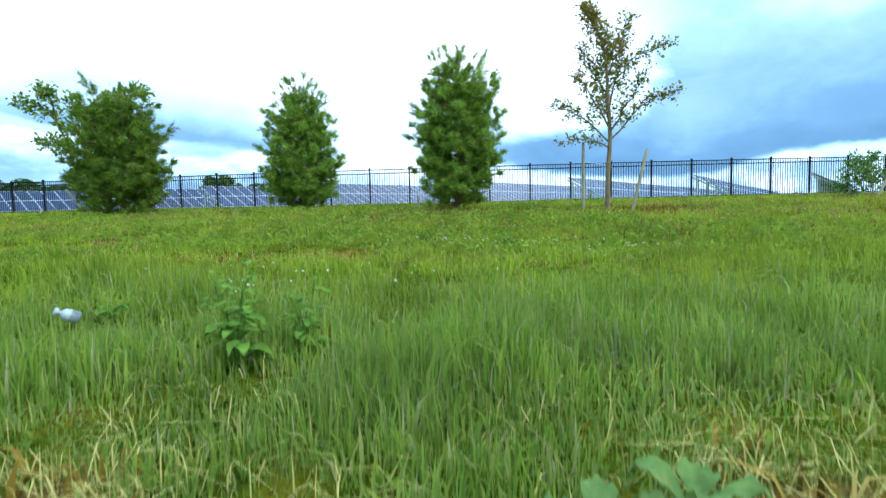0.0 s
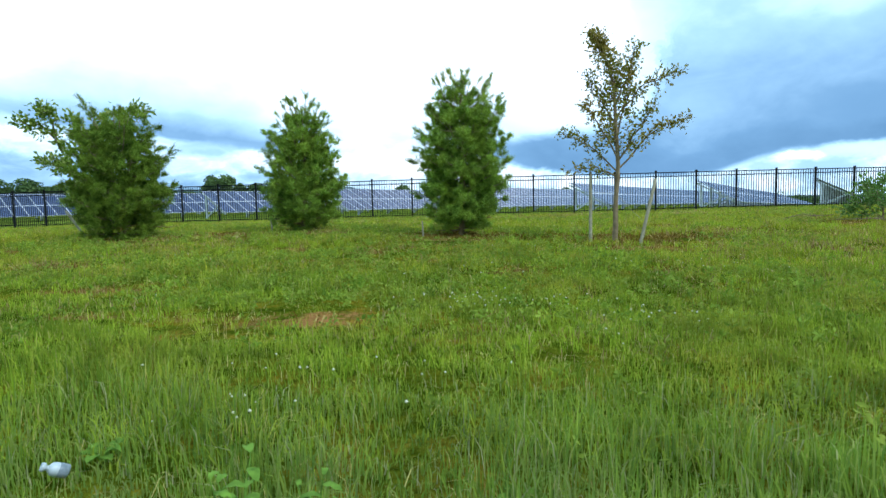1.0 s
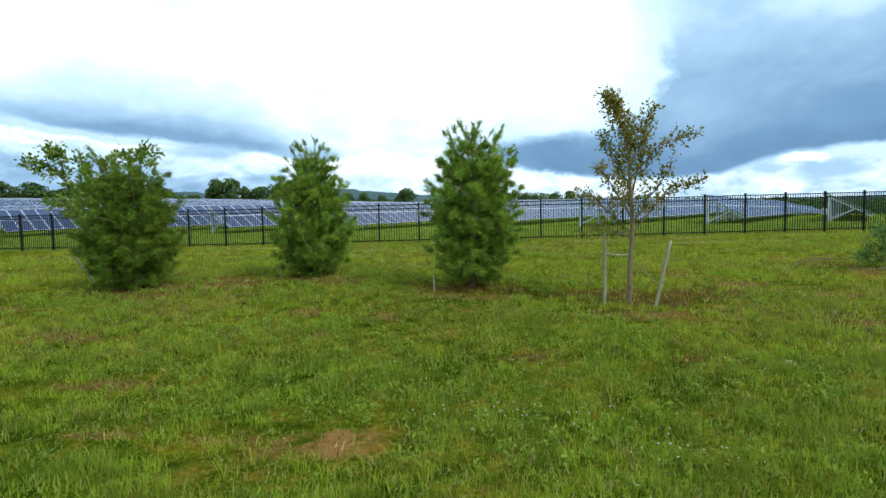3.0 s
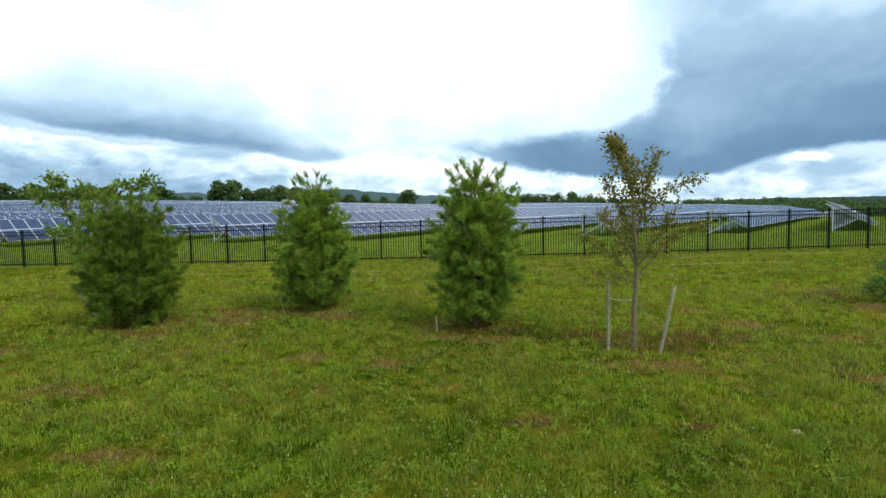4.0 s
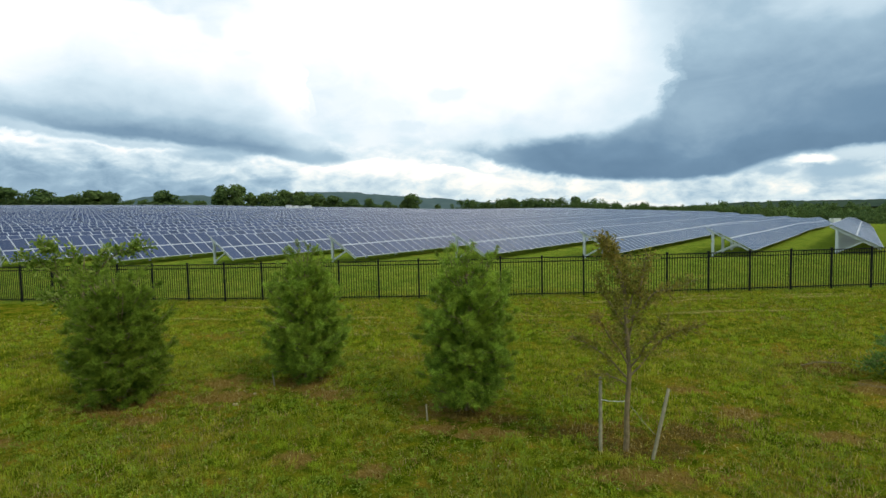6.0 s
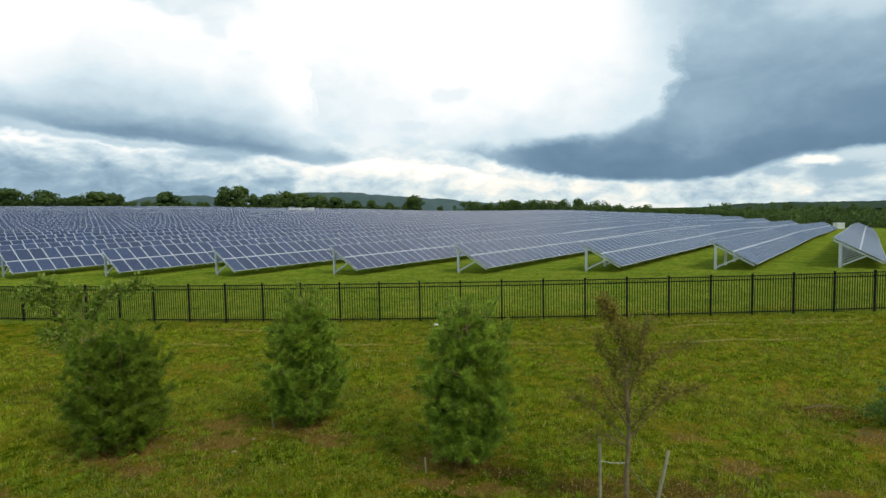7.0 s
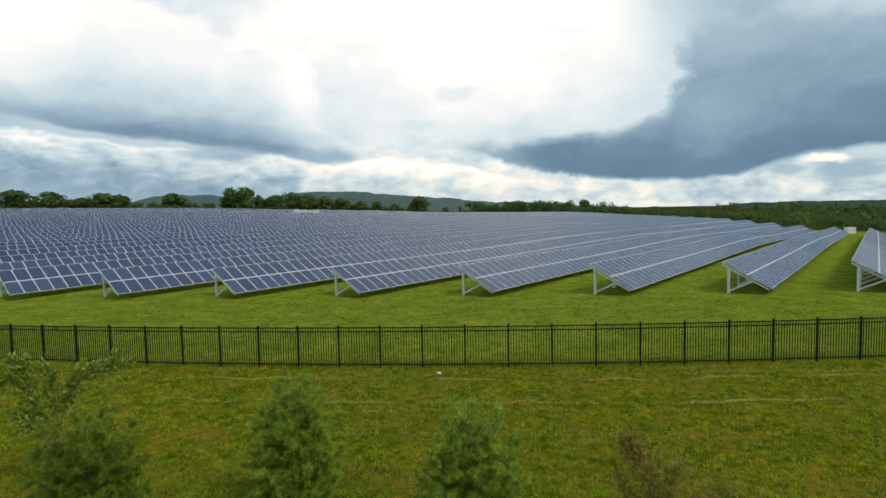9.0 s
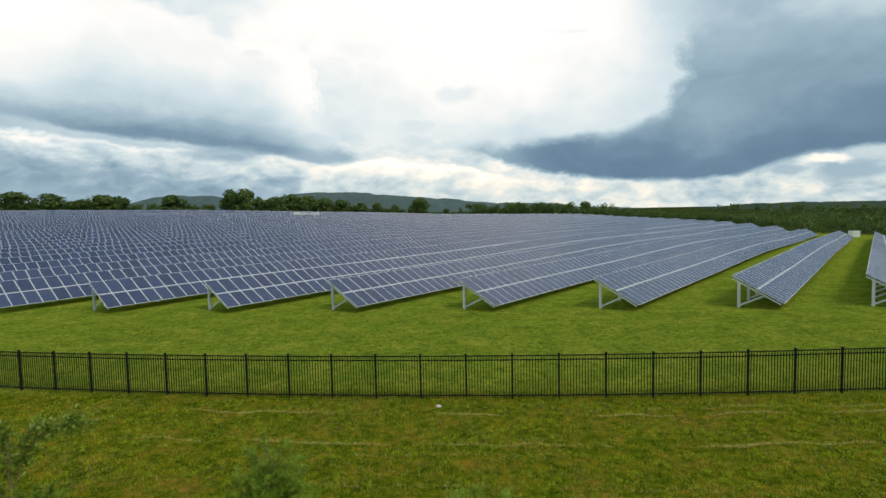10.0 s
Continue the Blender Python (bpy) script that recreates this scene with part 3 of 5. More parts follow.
def fence_line(x):
    return 25.35 + 0.0030 * (x + 1.5) ** 2


def fence_panel(m, slope):
    thing = new("fence_panel")
    thing.matrix_basis = m
    tagged(thing, "black painted metal picket fence panel standing in grass", "fence", "panels of the boundary fence")
    shear = Matrix.Identity(4)
    shear[2][0] = slope
    part_mesh("post", ME_POST, thing)
    for z in RAILS:
        part_mesh("rail", ME_RAIL, thing, m=shear @ pose(FENCE_W / 2, 0, z))
    for k in range(PICKETS):
        xx = FENCE_W * (k + 1) / (PICKETS + 1)
        part_mesh("picket", ME_PICKET, thing, m=pose(xx, 0, slope * xx))
    return thing


def simple_mesh(name, bm, mat):
    me = bpy.data.meshes.new(name)
    bm.to_mesh(me)
    bm.free()
    me.materials.append(mat)
    return me


RAILS = (FENCE_H - 0.03, FENCE_H - 0.20, 0.12)
_post = box(0.07, 0.07, FENCE_H + 0.34, (0, 0, FENCE_H / 2 - 0.13))
_post = box(0.085, 0.085, 0.03, (0, 0, FENCE_H + 0.05), bm=_post)
ME_POST = simple_mesh("post", _post, M_FENCE)
ME_RAIL = simple_mesh("rail", box(FENCE_W - 0.064, 0.040, 0.040, bevel=0.004), M_FENCE)
ME_PICKET = simple_mesh("picket", box(0.023, 0.023, FENCE_H - 0.07, (0, 0, FENCE_H / 2 - 0.005)), M_FENCE)

# posts stand one panel's width apart along the line; number 10 stands at x = -2.57
fence_posts = [(-2.57, fence_line(-2.57))]
for step in (1, -1):
    px, py = fence_posts[0] if step == 1 else (-2.57, fence_line(-2.57))
    run = []
    for _ in range(17 if step == 1 else 19):
        g = 0.0060 * (px + 1.5)
        px += step * FENCE_W / math.sqrt(1 + g * g)
        run.append((px, fence_line(px)))
    fence_posts = fence_posts + run if step == 1 else run[::-1] + fence_posts


def fence_foot(x):
    return 0.262 + 0.0062 * np.clip(x, -30, 30)


for (x0, y0), (x1, y1) in zip(fence_posts, fence_posts[1:]):
    fence_panel(Matrix.Translation((x0, y0, fence_foot(x0))) @ Matrix.Rotation(math.atan2(y1 - y0, x1 - x0), 4, "Z"), (fence_foot(x1) - fence_foot(x0)) / FENCE_W)

# ---- solar rows ----
ROW_AZ, TILT = radians(33.4), radians(28.5)
ROW_DIR = np.array([math.sin(ROW_AZ), math.cos(ROW_AZ)])
LOW_SIDE = np.array([math.cos(ROW_AZ), -math.sin(ROW_AZ)])
ROW_GAP, LOW_EDGE, BAY = 10.22, 0.52, 10
MID_GAP = 0.05
SLOPE_L = 2 * MOD_L + MID_GAP


def in_field(x, y):
    bound = np.interp(y, (40, 150, 172, 230, 330, 430), (400, 110, 97, 92, 62, -30))
    return (x < bound) & (y < 428 + 0.33 * np.minimum(x, 0)) & (y > 40)


def row_start(k):
    """The low near corner of row k, on the line where all rows begin."""
    x = 0.25 + ROW_GAP * (k - 4) + float(np.interp(k, (0, 1, 2, 3, 4, 5, 6, 7, 8), (0.8, 0.3, 0.15, 0.2, 0.4, 0.54, 0.46, -0.2, -0.3)))
    return np.array([x, 44.6 + 0.00035 * np.clip(x - 5, -45, 45) ** 2])


_c, _s = math.cos(TILT), math.sin(TILT)


def module_mesh():
    """One framed module, lying flat: x along the row, y up the slope."""
    w, l, h, e = MOD_W - 0.022, MOD_L - 0.012, 0.04, 0.040
    bm = bmesh.new()
    def ring(x, y, z):
        return [bm.verts.new(p) for p in ((-x, -y, z), (x, -y, z), (x, y, z), (-x, y, z))]
    a, b, c, d = ring(w / 2, l / 2, -h), ring(w / 2, l / 2, 0), ring(w / 2 - e, l / 2 - e, 0), ring(w / 2 - e, l / 2 - e, -0.005)
    for p, q in ((a, b), (b, c), (c, d)):
        for i in range(4):
            bm.faces.new((p[i], p[(i + 1) % 4], q[(i + 1) % 4], q[i])).material_index = 0
    bm.faces.new(d).material_index = 1
    bm.faces.new(a[::-1]).material_index = 2
    me = bpy.data.meshes.new("module")
    bm.to_mesh(me)
    bm.free()
    for m in (M_FRAME, M_GLASS, M_BACK):
        me.materials.append(m)
    return me


ME_MODULE = module_mesh()
ME_COLUMN = simple_mesh("column", box(0.20, 0.15, 1.0, (0, 0, 0.5), 0.008), M_STEEL)
ME_BEAM = simple_mesh("beam", box(1.0, 0.08, 0.12, (0.5, 0, 0)), M_STEEL)


def beam_pose(a, b):
    """Places the one-metre beam from a to b."""
    a, b = Vector(a), Vector(b)
    q = (b - a).to_track_quat("X", "Z").to_matrix().to_4x4()
    return Matrix.Translation(a) @ q @ Matrix.Diagonal(((b - a).length, 1, 1, 1))


def solar_row(k):
    rng = np.random.RandomState(900 + k)
    p0 = row_start(k) + ROW_DIR * (rng.uniform(-0.3, 0.3) if k < 1 else 0.0)
    total = 0
    while total < 420 and (total < 20 or in_field(*(p0 + ROW_DIR * (total + 2)))):
        total += MOD_W
    # rows far out start where the field comes into sight
    n = int(total / MOD_W)
    if n < 6:
        return
    knots = np.arange(0, n + BAY, BAY)
    kp = p0[None] + knots[:, None] * MOD_W * ROW_DIR[None]
    kz = land(kp[:, 0], kp[:, 1], False) + (value_noise(kp[:, 0], kp[:, 1], 0.03, 8) - 0.5) * 0.5 * smooth01(0, 30, knots * MOD_W) + LOW_EDGE
    if k >= 8:
        kz = kz + 0.5 * np.sin(np.pi * np.clip(knots * MOD_W / 130, 0, 1))
    def edge(i):
        q = p0 + i * MOD_W * ROW_DIR
        return np.array([q[0], q[1], np.interp(i, knots, kz)])
    thing = new("solar_panel_row")
    thing.location = (p0[0], p0[1], kz[0] - LOW_EDGE)
    origin = np.array(thing.location)
    tagged(thing, "long tilted row of dark blue framed solar panels on steel posts", "solar panels", "rows of the solar field")
    back = np.array([-LOW_SIDE[0] * _c, -LOW_SIDE[1] * _c, _s])
    near_count = 34 if -1 <= k <= 8 else 0
    # single modules at the near end
    for i in range(min(near_count, n)):
        a, b = edge(i), edge(i + 1)
        ax = (b - a) / np.linalg.norm(b - a)
        nrm = np.cross(ax, back)
        nrm /= np.linalg.norm(nrm)
        ay = np.cross(nrm, ax)
        for j in range(2):
            c = (a + b) / 2 + ay * (MOD_L * (j + 0.5) + MID_GAP * j) - origin
            m = Matrix(((ax[0], ay[0], nrm[0], c[0]), (ax[1], ay[1], nrm[1], c[1]), (ax[2], ay[2], nrm[2], c[2]), (0, 0, 0, 1)))
            part_mesh("module", ME_MODULE, thing, m=m)
    # the rest of the row, joined
    if n > near_count:
        ii = np.arange(near_count, n)
        A = p0[None] + (ii * MOD_W)[:, None] * ROW_DIR
        B = A + MOD_W * ROW_DIR
        A3 = np.column_stack([A, np.interp(ii, knots, kz)])
        B3 = np.column_stack([B, np.interp(ii + 1, knots, kz)])
        nrm = np.cross(np.array([*ROW_DIR, 0]), back)
        def slab(lo, hi, gap, lift):
            ax = np.array([*ROW_DIR, 0]) * gap
            return np.stack([A3 + back * lo + ax + nrm * lift, B3 + back * lo - ax + nrm * lift, B3 + back * hi - ax + nrm * lift, A3 + back * hi + ax + nrm * lift], 1) - origin
        frame_v = slab(0, SLOPE_L, 0, 0.0).reshape(-1, 3)
        under_v = slab(0, SLOPE_L, 0, -0.04).reshape(-1, 3)[:, :]
        g1 = slab(0.055, MOD_L - 0.050, 0.046, 0.004).reshape(-1, 3)
        g2 = slab(MOD_L + MID_GAP + 0.050, SLOPE_L - 0.060, 0.046, 0.004).reshape(-1, 3)
        m4 = len(ii)
        q = np.arange(4 * m4).reshape(-1, 4)
        low = np.stack([4 * m4 + q[:, 0], 4 * m4 + q[:, 1], q[:, 1], q[:, 0]], 1)
        high = np.stack([4 * m4 + q[:, 2], 4 * m4 + q[:, 3], q[:, 3], q[:, 2]], 1)
        ends = np.array([[q[0, 0], q[0, 3], 4 * m4 + q[0, 3], 4 * m4 + q[0, 0]], [q[-1, 1], q[-1, 2], 4 * m4 + q[-1, 2], 4 * m4 + q[-1, 1]]])
        faces = np.concatenate([q, low, high, ends, 4 * m4 + q[:, ::-1], 8 * m4 + q, 12 * m4 + q])
        mi = np.concatenate([np.zeros(3 * m4 + 2), np.full(m4, 2), np.ones(2 * m4)])
        me = mesh_np("module_run", np.concatenate([frame_v, under_v, g1, g2]), [faces], [M_FRAME, M_GLASS_FAR, M_BACK], mi)
        tagged(part_mesh("module_run", me, thing), kind="stuff")
    # steel: columns with a rafter and a brace, and purlins along the row
    stuff = []
    for i in np.arange(0.12, n, 3.6):
        a = edge(i) - back * 0
        nn = np.cross(np.array([*ROW_DIR, 0]), back)
        lo, hi = a + back * 0.12 - nn * 0.20, a + back * (SLOPE_L - 0.10) - nn * 0.20
        top = a + back * (SLOPE_L * 0.84) - nn * 0.18
        foot = np.array([top[0], top[1], float(land(top[0], top[1], False)) - 0.1])
        mid = a + back * (SLOPE_L * 0.34) - nn * 0.18
        low = foot + np.array([0, 0, 0.24])
        if i < 36 and near_count:
            part_mesh("column", ME_COLUMN, thing, m=Matrix.Translation(foot - origin) @ Matrix.Rotation(-ROW_AZ, 4, "Z") @ Matrix.Diagonal((1, 1, top[2] - foot[2], 1)))
            part_mesh("rafter", ME_BEAM, thing, m=beam_pose(lo - origin, hi - origin))
            part_mesh("brace", ME_BEAM, thing, m=beam_pose(low - origin, mid - origin))
        elif i < 130:
            for p, q, r in ((foot, top, 0.06), (low, mid, 0.035)):
                stuff.append(tube_arrays([p - origin, q - origin], [r, r], 4))
    ends_ = np.array([edge(i) for i in [*knots[knots < n], n]]) + back * (MOD_L + MID_GAP / 2) - nn * 0.016 - origin
    part_mesh("middle_rail", mesh_np("middle_rail", *[(v, [q]) for v, q in [tube_arrays(ends_, [0.036] * len(ends_), 4)]][0], [M_FRAME]), thing)
    for f in (0.12, 0.38, 0.62, 0.88):
        pts = np.array([edge(i) for i in [*knots[knots < n], n]]) + back * SLOPE_L * f - nn * 0.075 - origin
        pts[0] += np.array([*ROW_DIR, 0]) * -0.08
        part_mesh("purlin", mesh_np("purlin", *[(v, [q]) for v, q in [tube_arrays(pts, [0.04] * len(pts), 4)]][0], [M_STEEL]), thing)
    if stuff:
        v, q = join_arrays(stuff)
        tagged(part_mesh("far_columns", mesh_np("far_columns", v, [q], [M_STEEL]), thing), kind="stuff")


for k in range(-42, 10):
    solar_row(k)


# ---- trees ----
def unit(v):
    return v / (np.linalg.norm(v, axis=-1, keepdims=True) + 1e-9)


def needles(centres, dirs, rng, count=26, length=0.115, width=0.0105, spread=(0.2, 1.2)):
    """Tufts of long soft needles fanning forward round each twig's end."""
    n = len(centres)
    d = np.repeat(unit(dirs), count, 0)
    r = unit(rng.randn(n * count, 3))
    side = unit(r - (r * d).sum(1, keepdims=True) * d)
    ang = rng.uniform(*spread, (n * count, 1))
    way = d * np.cos(ang) + side * np.sin(ang)
    way[:, 2] -= 0.10
    base = np.repeat(centres, count, 0) - d * rng.uniform(0, 0.09, (n * count, 1))
    ln = length * rng.uniform(0.7, 1.2, (n * count, 1))
    across = unit(np.cross(way, rng.randn(n * count, 3))) * width / 2
    v = np.stack([base - across, base + across, base + way * ln], 1).reshape(-1, 3)
    return v, np.arange(len(v)).reshape(-1, 3)


def pine(x, y, height, profile, seed, label, lean=(0.0, 0.0), open_from=0.68, density=1.0, mat=M_NEEDLE):
    """A young soft-needled pine: whorls of upturned boughs bearing rounded bunches of tufts, thinner towards its leaders."""
    rng = np.random.RandomState(seed)
    z0 = float(land(x, y)) - 0.05
    thing = new("pine_tree")
    thing.location = (x, y, z0)
    tagged(thing, label, "pine tree", "young trees in the meadow")
    hs, rs = zip(*profile)
    up_ = np.array([0, 0, 1.0])
    def axis(f):
        return np.array([lean[0] * f + 0.03 * math.sin(5 * f + seed), lean[1] * f, f * height])
    fs = np.linspace(0, 0.985, 14)
    v, q = tube_arrays([axis(f) for f in fs], [0.055 * (1 - f) ** 0.8 + 0.006 for f in fs], 9)
    part_mesh("trunk", mesh_np("trunk", v, [q], [M_BARK], smooth=True), thing)
    limbs, tips, ways, fine, fine_ways, dead, dead_ways = [], [], [], [], [], [], []

    def bunch(c, w, r, count):
        d = unit(rng.randn(count, 3) + w * 0.8)
        for e in d:
            tips.append(c + e * r * rng.uniform(0.35, 1.0) * np.array([1, 1, 0.8]))
            ways.append(unit(e * 0.6 + w * 0.45 + up_ * 0.35))

    def shoot(p, w, length):
        limbs.append(tube_arrays([p, p + w * length], [0.005, 0.0025], 4))
        for g in np.arange(0.45, 1.01, 0.05 / max(length, 0.08)):
            fine.append(p + w * length * g), fine_ways.append(unit(w + rng.randn(3) * 0.45))

    f = 0.05
    while f < 0.95:
        count = rng.randint(7, 10) if f < open_from else rng.randint(5, 7)
        turn = rng.rand() * 6.28
        for b in range(count):
            th = turn + b * 6.283 / count + rng.uniform(-0.25, 0.25)
            ff = float(np.clip(f + rng.uniform(-0.02, 0.02), 0.03, 0.97))
            reach = float(np.interp(ff, hs, rs)) * rng.uniform(0.74, 1.06) * (1.22 if rng.rand() < 0.10 else 1.0)
            rise = float(np.interp(ff, (0, 0.15, 0.45, 0.75, 1), (-0.02, 0.12, 0.3, 0.75, 1.7))) * rng.uniform(0.75, 1.25)
            out = np.array([math.cos(th), math.sin(th), 0])
            side = np.array([-out[1], out[0], 0])
            p0 = axis(max(0.03, ff - 0.45 * reach * rise / height))
            steps = max(3, int(reach / 0.15))
            pts = [p0 + out * reach * (k / steps) + up_ * reach * rise * (k / steps) ** 1.6 + rng.randn(3) * 0.012 for k in range(steps + 1)]
            limbs.append(tube_arrays(pts, [0.014 * (1 - k / steps) + 0.004 for k in range(steps + 1)], 4))
            w = unit(pts[-1] - pts[-2])
            if ff > 0.15 and rng.rand() < 0.35:
                for _ in range(3):
                    shoot(pts[-1], unit(w + out * 0.3 + rng.randn(3) * 0.35 + up_ * 0.25), rng.uniform(0.12, 0.26))
            if ff < 0.14 and rng.rand() < 0.5:
                for k in range(1, steps + 1):
                    dead.append(pts[k]), dead_ways.append(w)
            elif rng.rand() < (open_from + 0.12 - ff) / 0.24:
                n = max(2, int(reach / 0.23))
                for g in np.linspace(0.42, 0.97, n):
                    i = g * steps
                    p = pts[int(i)] + (pts[min(int(i) + 1, steps)] - pts[int(i)]) * (i - int(i))
                    for sgn in ((0,) if g > 0.9 else (-1, 1)):
                        c = p + side * sgn * rng.uniform(0.06, 0.20) * (0.4 + reach) + up_ * rng.uniform(-0.03, 0.08)
                        way = unit(out * 0.75 + side * sgn * 0.4 + up_ * (0.35 + rise * 0.6))
                        limbs.append(tube_arrays([p - out * 0.05, c], [0.005, 0.003], 3))
                        bunch(c, way, rng.uniform(0.10, 0.17), int(rng.randint(9, 14) * density))
            else:
                for k in range(1, steps + 1):
                    if k / steps > 0.22:
                        tips.append(pts[k]), ways.append(w)
                        for _ in range(3):
                            sd = unit(w * rng.uniform(0.5, 1.0) + side * rng.choice([-1, 1]) * rng.uniform(0.4, 0.9) + up_ * rng.uniform(0, 0.5))
                            shoot(pts[k], sd, rng.uniform(0.06, 0.16))
        f += rng.uniform(0.85, 1.15) * 0.20 / height
    # shorter inner boughs close the crown
    for _ in range(int(75 * density * height)):
        ff = rng.uniform(0.08, min(0.94, open_from + 0.06))
        th = rng.rand() * 6.283
        out = np.array([math.cos(th), math.sin(th), 0])
        c = axis(ff) + out * np.interp(ff, hs, rs) * rng.uniform(0.35, 0.78)
        bunch(c, unit(out + up_ * 0.4), 0.13 if ff < 0.7 else 0.10, 9)
    # the leaders
    for k in range(9):
        w = unit(np.array([rng.randn() * 0.22, rng.randn() * 0.22, 1.0]))
        p = axis(rng.uniform(0.80, 0.92)) + np.array([rng.randn() * 0.10, rng.randn() * 0.10, 0])
        shoot(p, w, rng.uniform(0.16, 0.34))
    shoot(axis(0.86), unit(up_ + np.array([0.06, 0, 0])), 0.14 * height)
    v, q = join_arrays(limbs)
    tagged(part_mesh("branchwork", mesh_np("branchwork", v, [q], [M_BARK]), thing), kind="stuff")
    v, t = needles(np.array(tips), np.array(ways), rng, 22, 0.105, 0.0085, (0.25, 1.35))
    v2, t2 = needles(np.array(fine), np.array(fine_ways), rng, 15, 0.082, 0.0066, (0.3, 1.4))
    v, t = np.concatenate([v, v2]), np.concatenate([t, t2 + len(v)])
    tagged(part_mesh("needles", mesh_np("needles", v, [t], [mat]), thing, "soft green needle tufts"), kind="stuff")
    if dead:
        v, t = needles(np.array(dead), np.array(dead_ways), rng, 12, 0.10, 0.008)
        tagged(part_mesh("dead_needles", mesh_np("dead_needles", v, [t], [M_LITTER]), thing, "withered brown needles on the lowest boughs"), kind="stuff")
    return thing


pine(-7.60, 12.2, 2.80, ((0, 0.55), (0.08, 0.92), (0.2, 1.04), (0.42, 1.06), (0.62, 1.0), (0.8, 0.80), (0.92, 0.46), (1, 0.2)), 11, "squat bushy dark green young pine on a patch of bare soil", (-0.1, 0), 1.1, mat=M_NEEDLE_DARK)
pine(-3.98, 13.65, 3.14, ((0, 0.3), (0.06, 0.62), (0.18, 0.92), (0.42, 0.94), (0.6, 0.84), (0.76, 0.66), (0.88, 0.46), (1, 0.16)), 23, "upright young pine with a pointed crown in the meadow", (0.0, 0), 0.84)
pine(-0.10, 11.75, 3.34, ((0, 0.3), (0.06, 0.58), (0.18, 0.90), (0.42, 0.98), (0.60, 0.96), (0.72, 0.86), (0.84, 0.54), (1, 0.06)), 37, "tall dense young pine with a spiky crown on bare soil", (0.04, 0), 0.82)


def leaf_cards(centres, dirs, rng, size, width=0.55, fold=0.25):
    """Leaves, each two triangles either side of its rib, slightly folded."""
    n = len(centres)
    d = unit(dirs + 0.7 * rng.randn(n, 3))
    a = unit(np.cross(d, rng.randn(n, 3)))
    up_ = np.cross(a, d)
    s = size * rng.uniform(0.6, 1.25, (n, 1))
    tip, mid = centres + d * s, centres + d * s * 0.5
    l = mid + a * s * width / 2 + up_ * s * fold * 0.3
    r = mid - a * s * width / 2 + up_ * s * fold * 0.3
    v = np.stack([centres, r, tip, l], 1).reshape(-1, 3)
    i = np.arange(n) * 4
    return v, np.concatenate([np.stack([i, i + 1, i + 2], 1), np.stack([i, i + 2, i + 3], 1)])


def leafy_tree(name, x, y, trunk, limbs, leaf, size, per, seed, label, category, group="", spread=0.16, radius=0.045, leaf_name="leaves", sub=3, core=0):
    """A tree from its trunk's line and a few main limbs, with twigs and leaves round them."""
    rng = np.random.RandomState(seed)
    z0 = float(land(x, y)) - 0.04
    thing = new(name)
    thing.location = (x, y, z0)
    tagged(thing, label, category, group)
    pts = np.array(trunk, float)
    dense = np.array([np.array([np.interp(s, np.linspace(0, 1, len(pts)), pts[:, c]) for c in range(3)]) for s in np.linspace(0, 1, 16)])
    dense[1:-1] += rng.randn(14, 3) * 0.012
    v, q = tube_arrays(dense, [radius * (1 - 0.85 * s) for s in np.linspace(0, 1, 16)], 9)
    part_mesh("trunk", mesh_np("trunk", v, [q], [M_BARK], smooth=True), thing)
    twig, where, ways = [], [], []
    for limb in limbs:
        lp = np.array(limb, float)
        m = 9
        lv = np.array([[np.interp(s, np.linspace(0, 1, len(lp)), lp[:, c]) for c in range(3)] for s in np.linspace(0, 1, m)])
        lv[1:] += rng.randn(m - 1, 3) * 0.02
        lv, lq = tube_arrays(lv, [radius * 0.36 * (1 - 0.8 * s) for s in np.linspace(0, 1, m)], 6)
        part_mesh("limb", mesh_np("limb", lv, [lq], [M_BARK], smooth=True), thing)
        for s in np.linspace(0.22, 1.0, max(5, int(11 * np.linalg.norm(lp[-1] - lp[0])))):
            p = np.array([np.interp(s, np.linspace(0, 1, len(lp)), lp[:, c]) for c in range(3)])
            w = unit(lp[-1] - lp[0])
            for _ in range(sub):
                side = unit(w * 0.6 + rng.randn(3) * 0.8 + np.array([0, 0, 0.2]))
                e = p + side * rng.uniform(0.5, 1.4) * spread
                twig.append(tube_arrays([p, e], [0.004, 0.0018], 3))
                for _ in range(per):
                    g = rng.rand() ** 0.6
                    where.append(p + (e - p) * g + rng.randn(3) * spread * 0.22), ways.append(side)
    for _ in range(core):
        s = rng.uniform(0.36, 0.95)
        p = np.array([np.interp(s, np.linspace(0, 1, len(pts)), pts[:, c]) for c in range(3)])
        side = unit(rng.randn(3) * (1, 1, 0.5) + np.array([0, 0, 0.3]))
        e = p + side * rng.uniform(0.12, 0.42) * (1.2 - s)
        twig.append(tube_arrays([p, e], [0.004, 0.0018], 3))
        for _ in range(per):
            where.append(e + rng.randn(3) * spread * 0.35), ways.append(side)
    v, q = join_arrays(twig)
    tagged(part_mesh("twigwork", mesh_np("twigwork", v, [q], [M_BARK]), thing), kind="stuff")
    v, t = leaf_cards(np.array(where), np.array(ways), rng, size)
    tagged(part_mesh(leaf_name, mesh_np(leaf_name, v, [t], [leaf]), thing), kind="stuff")
    return thing


